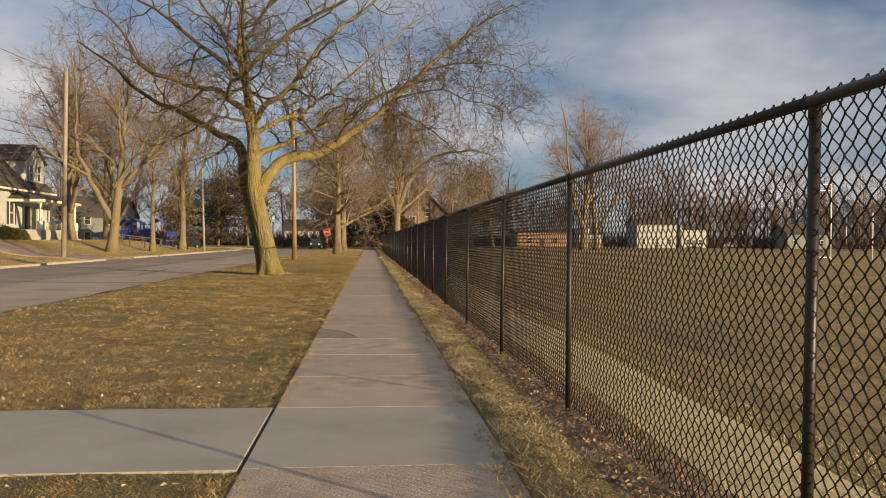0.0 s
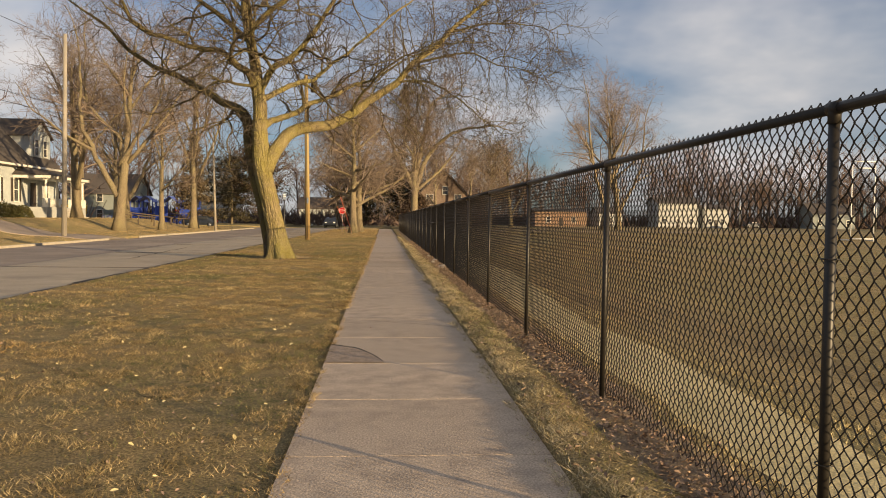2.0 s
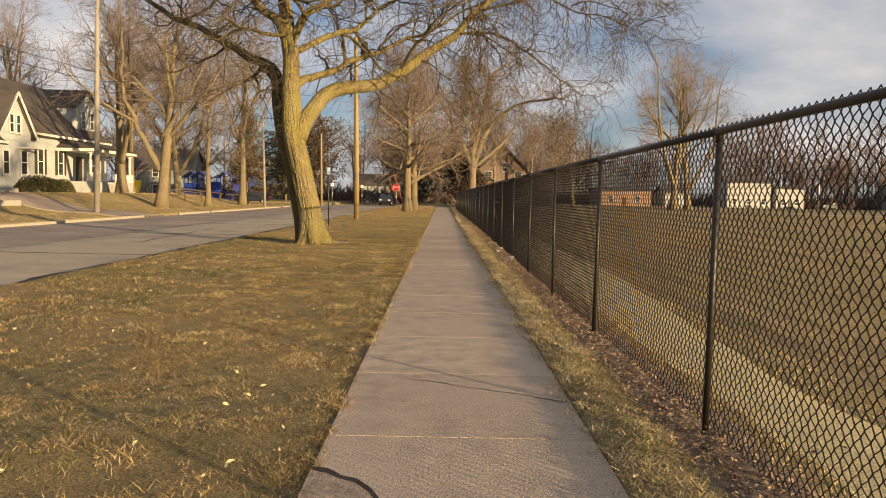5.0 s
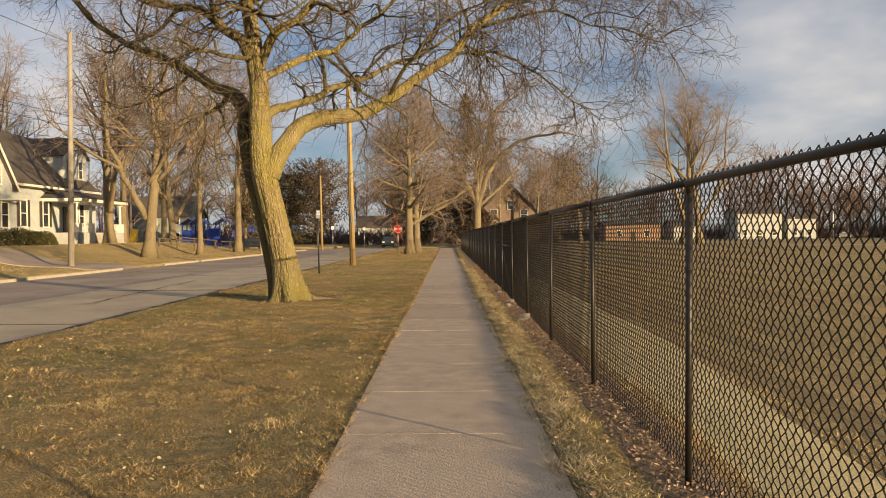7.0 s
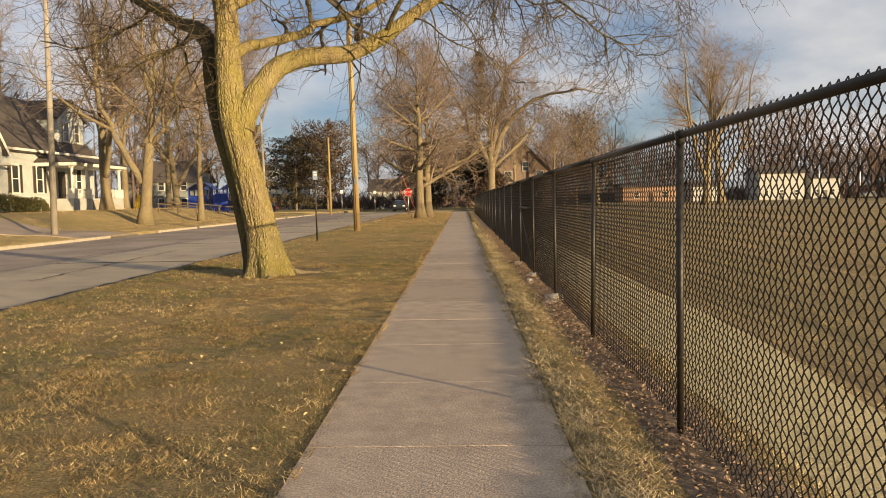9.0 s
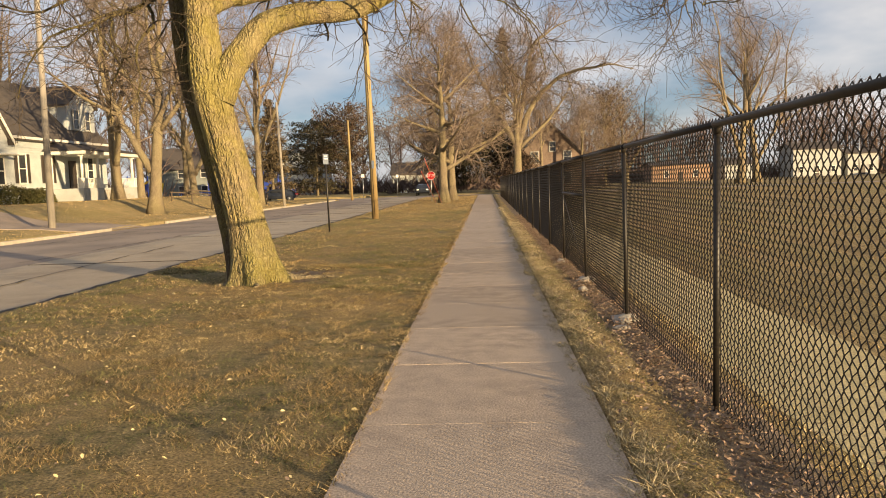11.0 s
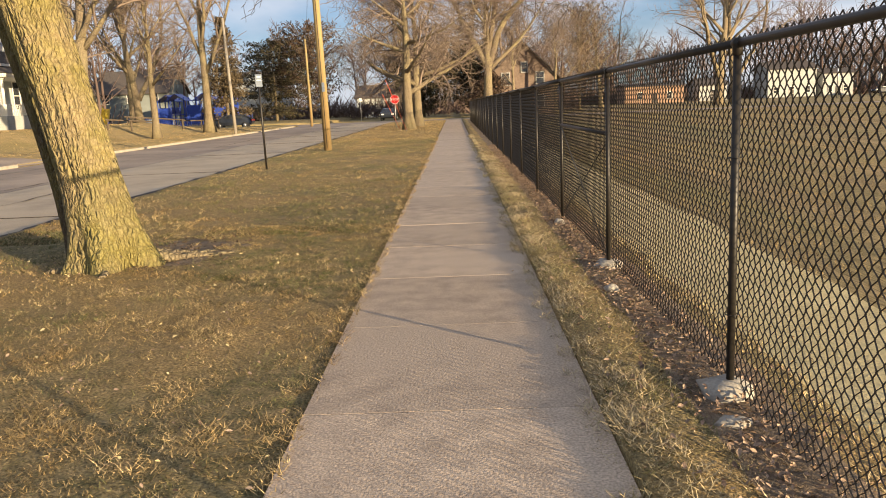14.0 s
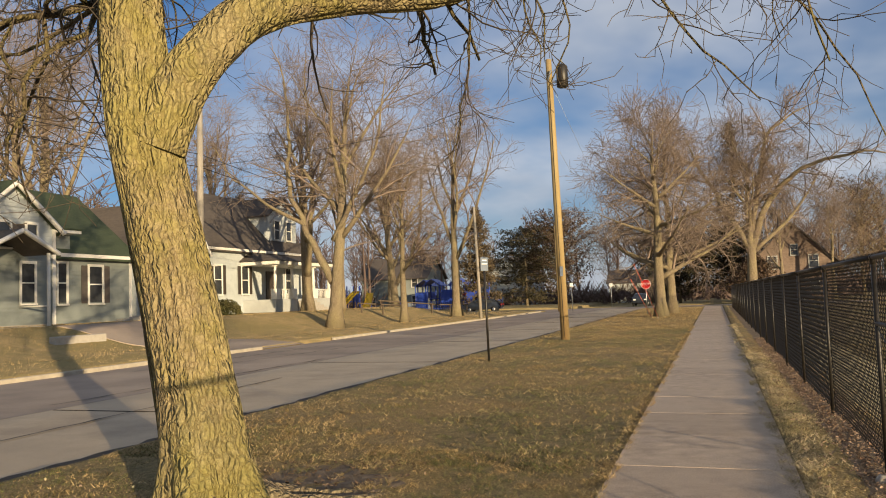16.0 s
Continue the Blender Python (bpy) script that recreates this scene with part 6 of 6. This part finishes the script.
rng.seed(4)
arc = [(-0.79 + 0.57 * t, 11.36 - 0.35 * t - 0.66 * t ** 3 + rng.uniform(-0.02, 0.02)) for t in [i / 14 for i in range(15)]]
crack(arc, 0.032)
patch = [(-0.785, 10.3)] + [(x, y - 0.03) for x, y in arc] + [(-0.25, 10.29)]
bm = bmesh.new()
bm.faces.new([bm.verts.new((x, y, 0.006)) for x, y in patch[:1] + patch[:0:-1]])
bmesh.ops.recalc_face_normals(bm, faces=bm.faces)
part("broken_corner", bm, M_PATCH, pavement, "broken slab corner with rough aggregate")
# slanting line: begins as a crack, runs on as a painted post shadow
for y0, tilt in ((13.35, -0.62),):
    n = 12
    crack([(-0.4 + 1.15 * i / n, y0 + tilt * i / n + rng.uniform(-0.025, 0.025)) for i in range(n + 1)], 0.006)


# ---- joints and cracks of the carriageway ----
rng.seed(12)
lane = bpy.data.objects["road"]
# dark strip of uneven width along the near road edge
verts, faces = [], []
for i in range(330):
    y = 2 + i * 0.3
    w = 0.32 + 0.2 * noise.noise((y * 0.6, 3, 0)) + 0.12 * noise.noise((y * 2.3, 8, 0))
    verts += [(ROAD_R - 0.1 - max(w, 0.06), y, -0.092), (ROAD_R - 0.06, y, -0.084)]
    if i:
        faces.append((2 * i - 2, 2 * i - 1, 2 * i + 1, 2 * i))
part("gutter", mesh_from("gutter", verts, faces, M_GUTTER), None, lane, "dark ragged strip along the road edge")
for k in range(11):
    y0 = 7 + 9.2 * k
    part("joint", box((-10.85, y0, -0.103), (ROAD_R - 0.1, y0 + 0.018, -0.089)), M_CRACK, lane)
for k in range(5):
    x0, y0 = rng.uniform(-15.5, -8), rng.uniform(20, 80)
    verts, faces = [], []
    d = rng.choice((0.1, 0.3, -0.2, 2.5))
    for i in range(26):
        w = 0.02 * (0.6 + rng.random())
        x, y = x0 + i * 0.12 * (1 if d > 2 else d) + rng.uniform(-0.05, 0.05), y0 + i * (0.05 if d > 2 else 0.4)
        x = min(max(x, ROAD_L + 0.2), ROAD_R - 0.4)
        verts += [(x - w, y - w, -0.083), (x + w, y + w, -0.083)]
    faces = [(2 * i, 2 * i + 1, 2 * i + 3, 2 * i + 2) for i in range(25)]
    part("crack", mesh_from("crack", verts, faces, M_CRACK), None, lane, "dark tar-filled crack")
